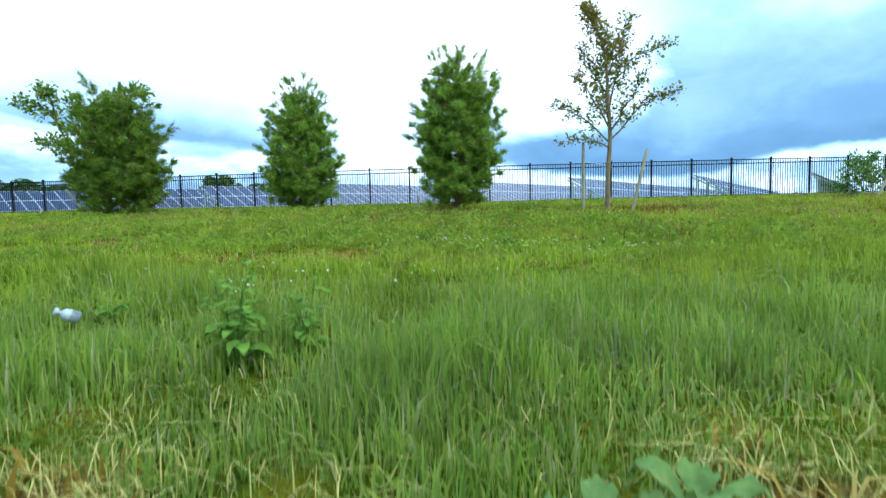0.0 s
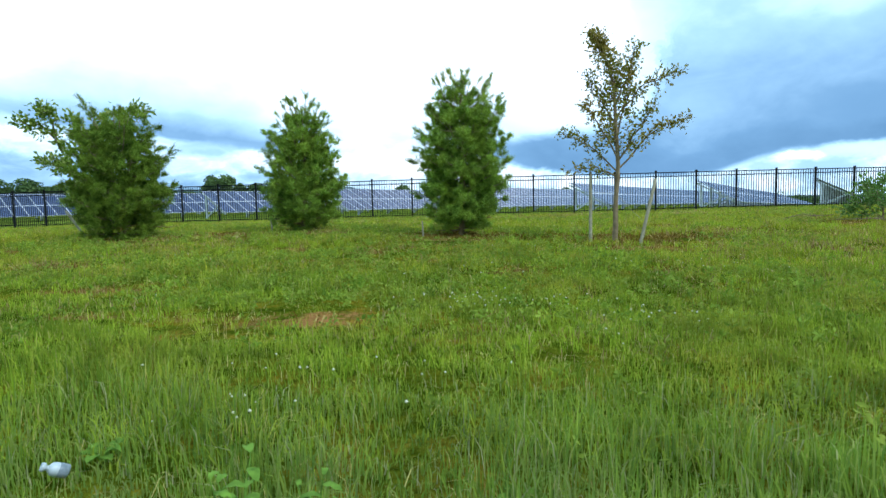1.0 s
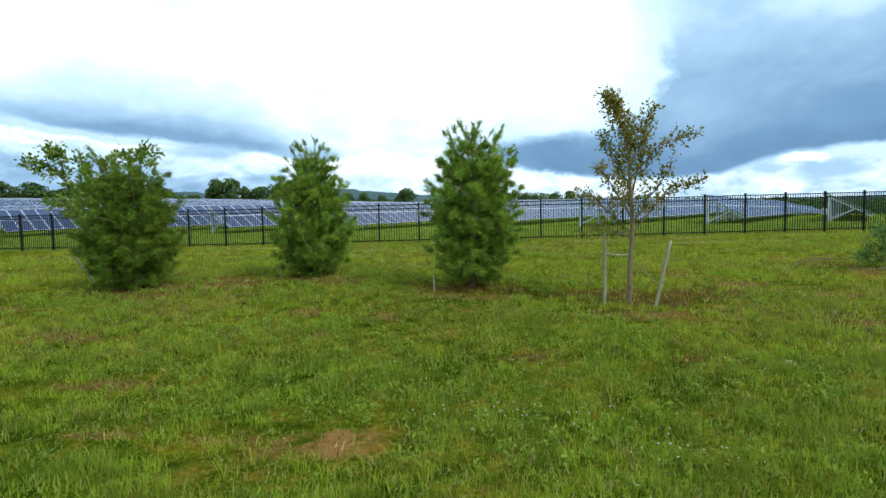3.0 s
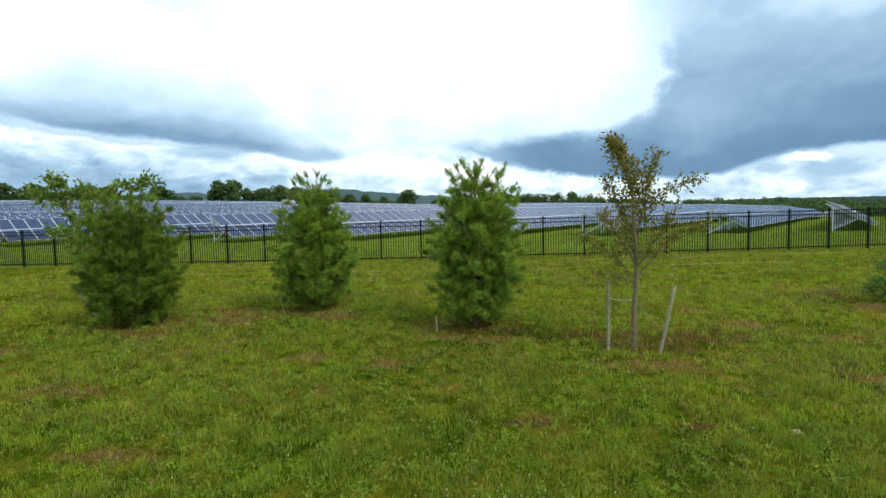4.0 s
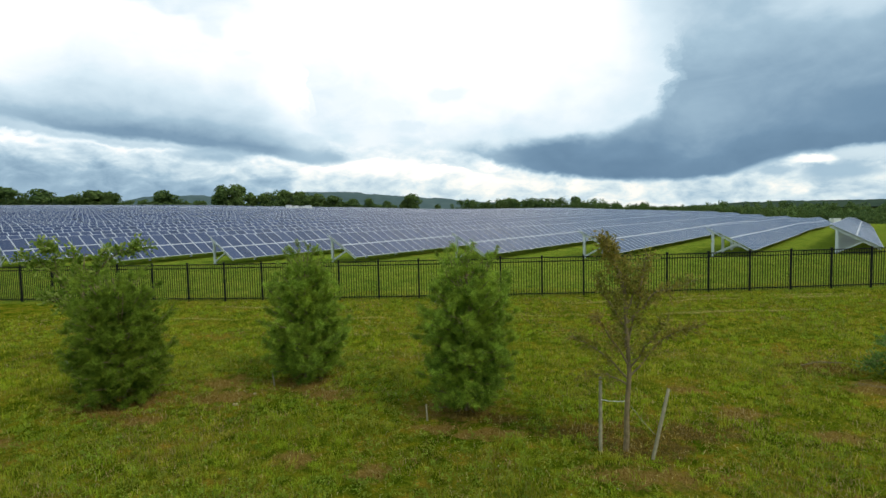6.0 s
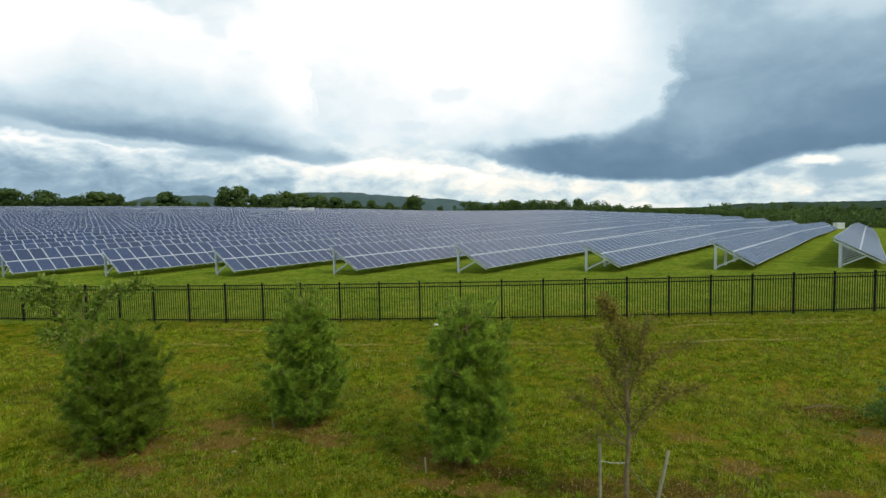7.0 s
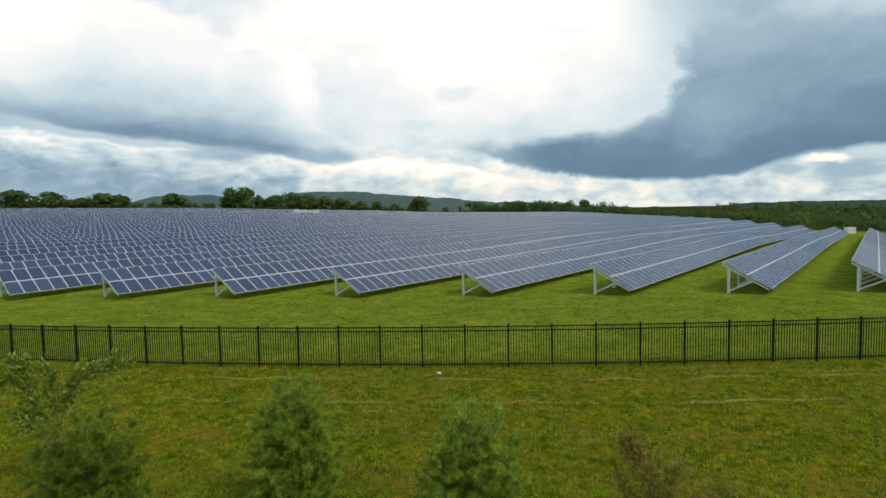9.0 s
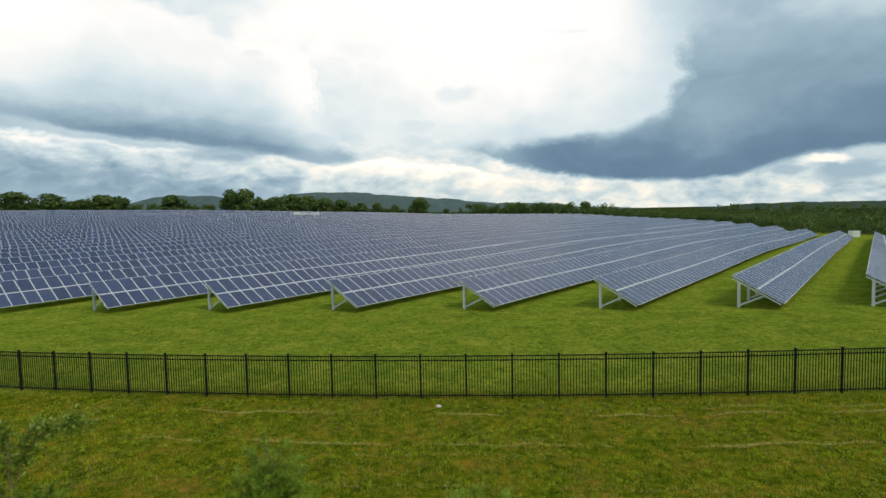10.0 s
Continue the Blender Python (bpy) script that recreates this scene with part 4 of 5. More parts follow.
# the staked sapling: an open crown with a long leader
leafy_tree("young_tree", 2.60, 10.10,
           [(0, 0, 0), (0.02, 0, 0.7), (0.06, 0, 1.4), (0.02, 0, 2.3), (-0.06, 0, 2.9), (-0.26, 0, 3.40), (-0.36, 0.02, 3.64)],
           [[(0.05, 0, 1.25), (-0.45, 0.1, 1.75), (-0.85, 0.15, 1.95)], [(0.05, 0, 1.3), (0.55, 0.1, 1.85), (0.95, 0.1, 2.05), (1.2, 0.1, 2.12)],
            [(0.05, 0, 1.45), (0.35, -0.25, 2.0), (0.55, -0.4, 2.3)], [(0.04, 0, 1.5), (-0.35, -0.2, 2.1), (-0.55, -0.3, 2.4)],
            [(0.04, 0, 1.9), (0.25, 0.1, 2.6), (0.30, 0.1, 3.15)], [(0.02, 0, 2.1), (-0.3, 0.2, 2.65), (-0.42, 0.2, 2.95)],
            [(0.02, 0, 2.2), (0.5, -0.05, 2.75), (1.05, -0.1, 2.92)], [(0.0, 0, 2.4), (0.1, 0.35, 2.85), (0.15, 0.4, 3.2)],
            [(-0.03, 0, 2.7), (-0.12, 0, 3.1), (-0.3, 0, 3.5)], [(0.05, 0, 1.15), (-0.3, 0.05, 1.35), (-0.75, 0.0, 1.30)], [(0.05, 0, 1.6), (0.05, 0.3, 2.0), (0, 0.5, 2.3)],
            [(0.0, 0, 2.4), (0.22, -0.1, 2.9), (0.28, -0.15, 3.35)], [(-0.2, 0, 3.25), (-0.34, 0, 3.52), (-0.38, 0, 3.66)]],
           M_LEAF_OAK, 0.066, 8, 5, "slim staked young tree with a thin olive crown", "tree", "young trees in the meadow", 0.15, 0.050, sub=3, core=210)

# a broad-leaved tree behind the squat pine: a narrow body under flat sprays that reach out sideways
leafy_tree("broadleaf_tree", -10.0, 14.5,
           [(0, 0, 0), (-0.05, 0, 0.9), (-0.12, 0, 1.8), (-0.1, 0, 2.6), (0.0, 0, 3.1)],
           [[(-0.05, 0, 1.0), (-0.6, -0.05, 2.2), (-0.85, -0.1, 3.15), (-1.05, -0.1, 3.30)], [(-0.7, -0.1, 2.5), (-1.2, -0.1, 2.95), (-1.68, -0.1, 2.98)],
            [(-0.05, 0, 1.3), (-0.7, 0.1, 1.85), (-1.25, 0.1, 2.0)], [(-0.1, 0, 1.8), (-0.3, 0.1, 2.6), (-0.45, 0.15, 3.05)],
            [(-0.1, 0, 1.6), (0.2, 0, 2.5), (0.4, 0.1, 3.1)], [(0.1, 0, 2.4), (0.7, 0.1, 3.05), (1.15, 0.1, 3.2), (1.55, 0.1, 3.22)],
            [(-0.1, 0, 1.2), (-0.35, -0.3, 1.7), (-0.5, -0.4, 1.9)], [(-0.1, 0, 0.8), (0.2, 0.2, 1.3), (0.3, 0.3, 1.6)], [(-0.1, 0, 0.6), (-0.35, 0.1, 0.95), (-0.5, 0.1, 1.1)]],
           M_LEAF_LIGHT, 0.125, 7, 8, "light green broad-leaved young tree with spreading limbs", "tree", "young trees in the meadow", 0.22, 0.05)

# a low leafy shrub at the meadow's side
leafy_tree("shrub", 9.62, 13.6, [(0, 0, 0), (0, 0, 0.309), (0, 0, 0.619)],
           [[(0, 0, 0.107), (-0.403, -0.081, 0.398), (-0.766, -0.081, 0.53)], [(0, 0, 0.177), (-0.322, -0.322, 0.53), (-0.484, -0.484, 0.663)], [(0, 0, 0.265), (-0.161, 0.242, 0.707), (-0.242, 0.322, 0.884)],
            [(0, 0, 0.265), (0.322, 0.081, 0.707), (0.564, 0.081, 0.884)], [(0, 0, 0.177), (0.242, -0.403, 0.53), (0.322, -0.564, 0.707)], [(0, 0, 0.265), (-0.081, 0, 0.796), (0, 0, 1.017)],
            [(0, 0, 0.088), (-0.484, 0.161, 0.265), (-0.725, 0.242, 0.309)], [(0, 0, 0.354), (-0.322, 0, 0.751), (-0.484, 0, 0.84)]],
           M_LEAF_SHRUB, 0.085, 9, 9, "low rounded dark green leafy shrub beside a leaning stake", "shrub", "", 0.18, 0.025)


# ---- stakes and strap ----
def stake(a, b, label, r=0.030):
    thing = new("stake")
    thing.location = (a[0], a[1], float(land(a[0], a[1])))
    z0 = thing.location[2]
    a, b = np.array([0, 0, -0.1]), np.array([b[0] - a[0], b[1] - a[1], b[2] - z0])
    pts = [a + (b - a) * s for s in np.linspace(0, 1, 6)]
    v, q = tube_arrays(pts, [r, r, r * 0.97, r, r * 0.95, r * 0.8], 8)
    cap = np.arange(8)[None] + 40
    me = mesh_np("pole", v, [q, cap], [M_STAKE])
    part_mesh("pole", me, thing)
    tagged(thing, label, "stake", "tree stakes")
    return thing


stake((2.17, 10.05), (2.20, 10.20, 1.28), "grey weathered wooden stake beside the young tree")
stake((2.93, 9.80), (3.28, 10.05, 1.12), "grey wooden stake leaning away from the young tree")
stake((-9.0, 13.0), (-9.62, 13.1, 0.80), "pale wooden stake leaning low in the grass")
stake((8.95, 12.6), (9.55, 12.9, 0.85), "pale wooden stake leaning by the shrub")
stake((-0.86, 11.2), (-0.88, 11.2, 0.44), "short grey stake at the pine's foot", 0.018)
stake((-4.62, 13.2), (-4.66, 13.2, 0.50), "short grey stake at the upright pine's foot", 0.018)
for a, b, lab in (((2.18, 10.06, 0.93), (2.62, 10.08, 0.90), "pale strap tying the tree to its stake"), ((2.64, 10.08, 0.86), (3.0, 9.85, 0.42), "slack faded strap from tree to leaning stake")):
    strap = new("strap")
    strap.location = a
    d = np.array(b) - np.array(a)
    pts = [d * s + np.array([0, 0, -0.02 * math.sin(math.pi * s)]) for s in np.linspace(0, 1, 7)]
    v, q = tube_arrays(pts, [0.0045] * 7, 6)
    part_mesh("webbing", mesh_np("webbing", v, [q], [M_STAKE if "slack" in lab else M_STRAP]), strap)
    tagged(strap, lab, "strap", "tree straps")


# ---- small things ----
def lathe(profile, sides=16):
    vs = [(r * math.cos(t), r * math.sin(t), z) for r, z in profile for t in np.arange(sides) * 2 * math.pi / sides]
    k = np.arange(sides)
    return np.array(vs), np.concatenate([np.stack([i * sides + k, i * sides + (k + 1) % sides, (i + 1) * sides + (k + 1) % sides, (i + 1) * sides + k], 1) for i in range(len(profile) - 1)])


bottle = new("bottle")
bottle.matrix_basis = Matrix.Translation((-1.46, 2.17, float(land(-1.46, 2.17)) + 0.075)) @ Vector((-0.66, -0.52, 0.42)).to_track_quat("Z", "Y").to_matrix().to_4x4() @ Matrix.Diagonal((0.66, 0.66, 0.76, 1))
v, q = lathe([(0.0, -0.05), (0.034, -0.05), (0.039, -0.042), (0.039, -0.008), (0.038, -0.004)])
part_mesh("base", mesh_np("base", v, [q], [M_CLOUDY], smooth=True), bottle, "cloudy grey translucent base")
v, q = lathe([(0.038, -0.004), (0.039, 0.0), (0.039, 0.010), (0.034, 0.026), (0.022, 0.036), (0.014, 0.04)])
part_mesh("shoulder", mesh_np("shoulder", v, [q], [M_WHITE], smooth=True), bottle)
v, q = lathe([(0.013, 0.04), (0.013, 0.052), (0.024, 0.054), (0.025, 0.068), (0.021, 0.072), (0.015, 0.070), (0.014, 0.044), (0.0, 0.043)])
part_mesh("neck_ring", mesh_np("neck_ring", v, [q], [M_WHITE], smooth=True), bottle)
tagged(bottle, "discarded white plastic bottle lying in the grass", "bottle")


def stone(x, y, r, seed, label, mat=M_STONE):
    bm = bmesh.new()
    bmesh.ops.create_icosphere(bm, subdivisions=3, radius=r)
    for vert in bm.verts:
        n = noise.noise(Vector(vert.co) * (2.2 / r) + Vector((seed, 0, 0)))
        vert.co *= 1 + 0.28 * n
        vert.co.z *= 0.62
        vert.co.x *= 1.25
    thing = new("stone")
    thing.location = (x, y, float(land(x, y)) + r * 0.35)
    part("rock", bm, mat, thing, smooth=True)
    tagged(thing, label, "stone", "stones in the meadow")


stone(3.54, 6.90, 0.06, 3, "pale tan stone lying in the grass")
stone(-1.78, 24.4, 0.085, 5, "pale flat stone near the fence", M_PALE)
stone(-5.0, 11.95, 0.045, 6, "small pale stone among the grass")
stone(-4.85, 12.6, 0.03, 7, "small pale stone near the pines")


def dead_branch(x, y, pts, seed):
    thing = new("dead_branch")
    thing.location = (x, y, float(land(x, y)) + 0.05)
    rng = np.random.RandomState(seed)
    pieces = [tube_arrays(pts, np.linspace(0.014, 0.005, len(pts)), 6)]
    part_mesh("stem", mesh_np("stem", *[(v, [q]) for v, q in pieces][0], [M_BARK]), thing)
    tw = []
    for _ in range(7):
        p = np.array(pts[rng.randint(1, len(pts))], float)
        tw.append(tube_arrays([p, p + rng.randn(3) * (0.3, 0.3, 0.06) + (0, 0, 0.05)], [0.007, 0.003], 4))
    v, q = join_arrays(tw)
    part_mesh("twigs", mesh_np("twigs", v, [q], [M_BARK]), thing)
    tagged(thing, "dry grey dead branch lying on bare soil", "branch", "dead branches")


dead_branch(8.6, 12.6, [(0.5, -0.5, 0.0), (0.1, 0, 0.06), (-0.35, 0.5, 0.03)], 2)
dead_branch(8.25, 14.4, [(-0.4, 0.1, 0.0), (0.0, 0, 0.12), (0.5, 0.1, 0.06)], 3)


def cabinet(x, y, size, label):
    thing = new("inverter_cabinet")
    thing.location = (x, y, float(land(x, y, False)) - 0.2)
    sx, sy, sz = size
    part("body", box(sx, sy, sz, (0, 0, sz / 2), 0.04), M_CABIN, thing)
    part("roof", box(sx + 0.2, sy + 0.2, 0.12, (0, 0, sz + 0.062), 0.02), M_CABIN, thing)
    for i in range(3):
        part("door", box(sx / 3 - 0.12, 0.05, sz * 0.8, (sx * (i - 1) / 3, -sy / 2 - 0.027, sz * 0.47), 0.01), M_CABIN, thing)
    part("plinth", box(sx + 0.5, sy + 0.5, 0.3, (0, 0, -0.152)), M_STONE, thing)
    tagged(thing, label, "cabinet", "equipment of the solar field")


cabinet(106, 174, (2.2, 2.0, 2.1), "white equipment cabinet at the end of the solar rows")
for step in range(4):
    cabinet(-99.5 + 3.6 * step, 285 - 0.4 * step, (2.4 + 0.5 * (step % 2), 2.2, 3.7 - 0.2 * (step % 3)), "white equipment cabinet standing among the solar rows")


# ---- far trees, woods and hills ----
def crown_cards(lobes, count, size, rng):
    """Leaf clumps scattered through the outer part of several lobes."""
    pick = rng.randint(0, len(lobes), count)
    L = np.array(lobes)[pick]
    d = unit(rng.randn(count, 3))
    c = L[:, :3] + d * L[:, 3:6] * rng.uniform(0.72, 1.05, (count, 1))
    a = unit(np.cross(d, rng.randn(count, 3)) + 0.35 * rng.randn(count, 3))
    b = unit(np.cross(a, d) + 0.5 * rng.randn(count, 3))
    s = size * rng.uniform(0.5, 1.3, (count, 1))
    v = np.stack([c - a * s, c + b * s * 0.8, c + a * s, c - b * s * 0.8], 1).reshape(-1, 3)
    return v, np.arange(len(v)).reshape(-1, 4)


def far_tree(h, w, seed):
    rng = np.random.RandomState(seed)
    thing = new("far_tree")
    v, q = tube_arrays([(0, 0, -1), (0, 0, h * 0.25), (0.1, 0, h * 0.7)], [h * 0.035, h * 0.028, h * 0.01], 7)
    part_mesh("trunk", mesh_np("trunk", v, [q], [M_BARK]), thing)
    lobes = []
    for _ in range(26):
        zz = h * (0.02 + 0.74 * rng.rand())
        rr = w * 0.5 * rng.uniform(0.32, 0.52)
        th = rng.rand() * 6.28
        off = w * 0.5 * rng.uniform(0.1, 0.7) * (1 - 0.8 * abs(zz / h - 0.4))
        lobes.append((off * math.cos(th), off * math.sin(th), zz, rr, rr, rr * 0.8))
    lobes.append((0, 0, h * 0.85, w * 0.18, w * 0.18, h * 0.13))
    v, f = crown_cards(lobes, 2300, h * 0.052, rng)
    tagged(part_mesh("crown", mesh_np("crown", v, [f], [M_WOODS]), thing), kind="stuff")
    tagged(thing, "dark green broad-crowned tree on the far edge of the field", "tree", "far trees")
    return thing


# x, y, height, width, along the far edge of the field
FAR_TREES = (
    (-323, 358, 11.3, 18.1), (-311, 360, 5.9, 6.5), (-301, 362, 10.3, 16.8), (-288, 365, 6.3, 9.6), (-268, 370, 9.7, 20.6), (-258, 373, 9.0, 11.3), (-281, 367, 7.4, 11.1), (-224, 382, 10.0, 16.2), (-187, 394, 13.4, 13.5), (-177, 397, 13.9, 13.6), (-168, 400, 9.6, 8.9), (-157, 404, 9.7, 13.9), (-146, 408, 11.4, 14.0), (-135, 412, 10.7, 14.1), (-123, 416, 9.5, 14.3), (-112, 420, 8.7, 12.7), (-98, 425, 7.1, 11.2), (-86, 429, 7.6, 9.5), (-54, 440, 10.9, 11.6), (-60, 438, 6.8, 6.2), (-73, 433, 6.3, 6.1), (-34, 447, 4.7, 4.5),
)
protos = [far_tree(12, 13, s) for s in (1, 2, 3)]
for n, (x, y, h, w) in enumerate(FAR_TREES):
    src = protos[n % 3]
    m = Matrix.Translation((x, y, float(land(x, y, False)) - 0.5)) @ Matrix.Rotation(n * 1.7, 4, "Z") @ Matrix.Diagonal((1.48 * w / 13, 1.48 * w / 13, 1.34 * h / 12, 1))
    if n < 3:
        src.matrix_basis = m
    else:
        c = copy_thing(src, Matrix.Identity(4))
        c.matrix_basis = m


def woods(name, x0, y0, x1, y1, depth, count, h, seed, label, h_end=None, cards=330):
    """A belt of woodland: one mass of crowns along a line."""
    rng = np.random.RandomState(seed)
    vs, fs, base = [], [], 0
    for i in range(count):
        s = rng.rand()
        x = x0 + (x1 - x0) * s + rng.uniform(-0.3, 1) * depth * 0.5
        y = y0 + (y1 - y0) * s + rng.uniform(0, 1) ** 1.7 * depth
        hh = (h + ((h_end or h) - h) * s) * rng.uniform(0.7, 1.15)
        z = float(land(x, y, False))
        lobes = [(x + rng.randn() * hh * 0.15, y + rng.randn() * hh * 0.15, z + hh * rng.uniform(0.16, 0.8), hh * 0.24, hh * 0.24, hh * 0.22) for _ in range(7)]
        v, f = crown_cards(lobes, cards, hh * (0.058 if cards > 300 else 0.085), rng)
        vs.append(v), fs.append(f + base)
        base += len(v)
    ob = new(name, mesh_np(name, np.concatenate(vs), [np.concatenate(fs)], [M_WOODS]))
    tagged(ob, label, "woods", kind="stuff")


woods("woods", 112, 190, 360, 120, 130, 420, 5.4, 71, "dense dark green scrub beyond the solar field", 5.0, 110)
woods("woods", 170, 330, 620, 230, 160, 260, 8.0, 76, "dark green woodland behind the scrub", 8.5, 110)
woods("woods", 300, 720, 1150, 480, 240, 220, 13.0, 77, "dark green woodland towards the horizon", 12.0, 110)
woods("woods", 58, 366, 112, 222, 50, 150, 6.4, 72, "dark green tree belt behind the solar rows", 4.2)
woods("woods", -25, 462, 66, 385, 40, 70, 9.5, 75, "rounded trees beyond the solar rows")
woods("woods", -640, 250, -330, 385, 60, 70, 7, 73, "low hedge of trees beyond the field", None, 190)
woods("woods", -330, 385, -75, 470, 30, 150, 5.6, 74, "low scrub along the far edge of the field", None, 190)


def hill(y, crest, depth, seed, label, mat):
    """A wooded ridge across the horizon: crest gives its height along x."""
    xs_, zs_ = zip(*crest)
    xs, ys = np.linspace(xs_[0], xs_[-1], 240), np.linspace(-depth, depth, 26)
    X, Y = np.meshgrid(xs, ys)
    smooth = np.convolve(np.pad(np.interp(xs, xs_, zs_), 8, mode="edge"), np.hanning(17) / np.hanning(17).sum(), "valid")
    fall = np.exp(-(Y / (depth * 0.5)) ** 2)
    Z = (smooth[None] + 5 + (value_noise(X, Y, 0.020, seed) - 0.5) * 5 + (value_noise(X, Y, 0.09, seed + 1) - 0.5) * 3.4) * fall - 6 * (1 - fall)
    i = np.arange(X.size).reshape(X.shape)
    q = np.stack([i[:-1, :-1].ravel(), i[:-1, 1:].ravel(), i[1:, 1:].ravel(), i[1:, :-1].ravel()], 1)
    ob = new("hill", mesh_np("hill", np.stack([X.ravel(), Y.ravel() + y, Z.ravel()], 1), [q], [mat], smooth=True))
    tagged(ob, label, "hill", "far hills", "structure")


hill(2100, ((-1480, 10), (-1394, 66), (-1330, 80), (-1200, 87), (-1080, 82), (-940, 56), (-820, 10)), 220, 1, "low wooded hill on the horizon", M_HAZY_HILL)
hill(2300, ((-1060, 8), (-945, 66), (-810, 92), (-620, 94), (-500, 84), (-290, 62), (-150, 52), (-30, 37), (82, 28), (200, -4)), 240, 2, "long wooded hill on the horizon", M_HAZY_HILL)
hill(2600, ((-260, 0), (-60, 32), (93, 36), (250, 32), (400, 12), (620, 2), (860, -12)), 220, 3, "faint low wooded ridge on the horizon", M_HAZY_HILL)
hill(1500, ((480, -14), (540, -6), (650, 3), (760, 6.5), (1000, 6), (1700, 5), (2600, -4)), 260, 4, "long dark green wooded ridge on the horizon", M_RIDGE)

# ---- meadow: grass, straw, weeds and clover ----
def sward_height(x, y):
    """Blade length over the plan: rank grass near the start, shorter beyond."""
    base = np.interp(y, (-2, 1.5, 4, 7, 12, 27), (0.125, 0.13, 0.11, 0.095, 0.09, 0.085))
    base = base * (0.5 + 1.0 * value_noise(x, y, 0.8, 21)) * (0.35 + 1.3 * value_noise(x, y, 3.2, 22) + 0.4 * (value_noise(x, y, 3.2, 22) - 0.5) * smooth01(2, 5, y))
    for px, py, rx, ry, _ in PATCHES:
        d = np.hypot((x - px) / (rx + 0.35), (y - py) / (ry + 0.45))
        base = base * (0.35 + 0.65 * smooth01(0.6, 1.4, d))
    return base


def keep_off(x, y, rng):
    ok = np.ones(len(x), bool)
    for px, py, rx, ry, kind in PATCHES:
        d = (((x - px) / rx) ** 2 + ((y - py) / ry) ** 2) * (0.3 + 1.2 * value_noise(x, y, 2.0, 33) + 0.9 * value_noise(x, y, 7.0, 34))
        if kind == "bare":
            ok &= np.hypot((x - px) / rx, (y - py) / ry) > 0.72 + 0.4 * value_noise(x, y, 6.0, 35)
        ok &= (d > 1.1) | (rng.rand(len(x)) < 0.06 + 0.6 * np.clip(d - 0.35, 0, 1))
    return ok


def blades(x, y, length, width, rng, lean=0.5):
    n = len(x)
    z = land(x, y) - 0.012
    root = np.stack([x, y, z], 1)
    th = rng.rand(n) * 6.283
    out = np.stack([np.cos(th), np.sin(th), np.zeros(n)], 1)
    across = np.stack([-np.sin(th), np.cos(th), np.zeros(n)], 1)
    turn = rng.uniform(-1.2, 1.2, n)
    across = across * np.cos(turn)[:, None] + out * np.sin(turn)[:, None]
    bend = (lean * rng.rand(n) ** 1.3)[:, None]
    L = length[:, None]
    mid = root + out * L * bend * 0.28 + np.array([0, 0, 1]) * L * 0.58
    tip = root + out * L * bend * 1.0 + np.array([0, 0, 1]) * L * (1.0 - 0.35 * bend)
    w = across * width[:, None] / 2
    v = np.stack([root - w, root + w, mid + w * 0.85, mid - w * 0.85, tip], 1).reshape(-1, 3)
    i = np.arange(n) * 5
    return v, np.stack([i, i + 1, i + 2, i + 3], 1), np.stack([i + 3, i + 2, i + 4], 1)


def scatter(zones, rng):
    xs, ys, ws = [], [], []
    for x0, x1, y0, y1, density, width in zones:
        n = int((x1 - x0) * (y1 - y0) * density)
        xs.append(rng.uniform(x0, x1, n) + rng.randn(n) * min(0.5, 0.1 * (x1 - x0))), ys.append(rng.uniform(y0, y1, n) + np.abs(rng.randn(n)) * 0.25 * min(1.0, y1 - y0)), ws.append(np.full(n, width))
    return np.concatenate(xs), np.concatenate(ys), np.concatenate(ws)


rng = np.random.RandomState(77)
def sward(name, zones, mat, label, lean):
    x, y, w = scatter(zones, rng)
    ok = (rng.rand(len(x)) < 0.45 + 0.75 * value_noise(x, y, 1.3, 31)) & keep_off(x, y, rng)
    x, y, w = x[ok], y[ok], w[ok]
    v, q, t = blades(x, y, sward_height(x, y) * rng.uniform(0.3, 1.3, len(x)), w * rng.uniform(0.7, 1.4, len(x)), rng, lean)
    tagged(new(name, mesh_np(name, v, [q, t], [mat])), label, "grass", kind="stuff")


sward("tall_grass", [(-2.4, 2.4, -1.2, 0.5, 1300, 0.0045), (-1.4, 1.4, 0.45, 1.2, 4200, 0.0042), (-2.2, 2.2, 0.5, 1.4, 3000, 0.0042), (-2.2, 2.2, 0.5, 1.6, 1600, 0.0075), (-2.6, 2.6, 1.4, 2.2, 3000, 0.0056), (-3.4, 3.4, 2.2, 3.0, 1500, 0.0056)], M_RANK, "rank green uncut grass of uneven height", 0.85)
sward("meadow_grass", [(-3.6, 3.6, 2.2, 3.4, 1700, 0.0056), (-4.5, 4.5, 3.4, 4.6, 2300, 0.0056), (-5.5, 5.5, 4.6, 7.0, 2000, 0.0058), (-7, 7, 7.0, 8.5, 700, 0.007)], M_MEADOW, "green meadow grass between rank and shorter sward", 1.3)
sward("grass", [(-9, 9, 7.0, 11.0, 1250, 0.0080), (-13, 13, 11.0, 16.0, 760, 0.0105),
                (-19, 18, 16.0, 25.2, 250, 0.0165), (-21, 19, 25.2, 27.5, 230, 0.015)], M_GRASS, "lush yellow-green meadow grass with thatch", 1.4)

sward("mown_grass", [(-28, 28, 27.5, 44.0, 80, 0.022)], M_MOWN, "bright green mown grass inside the fence", 1.0)

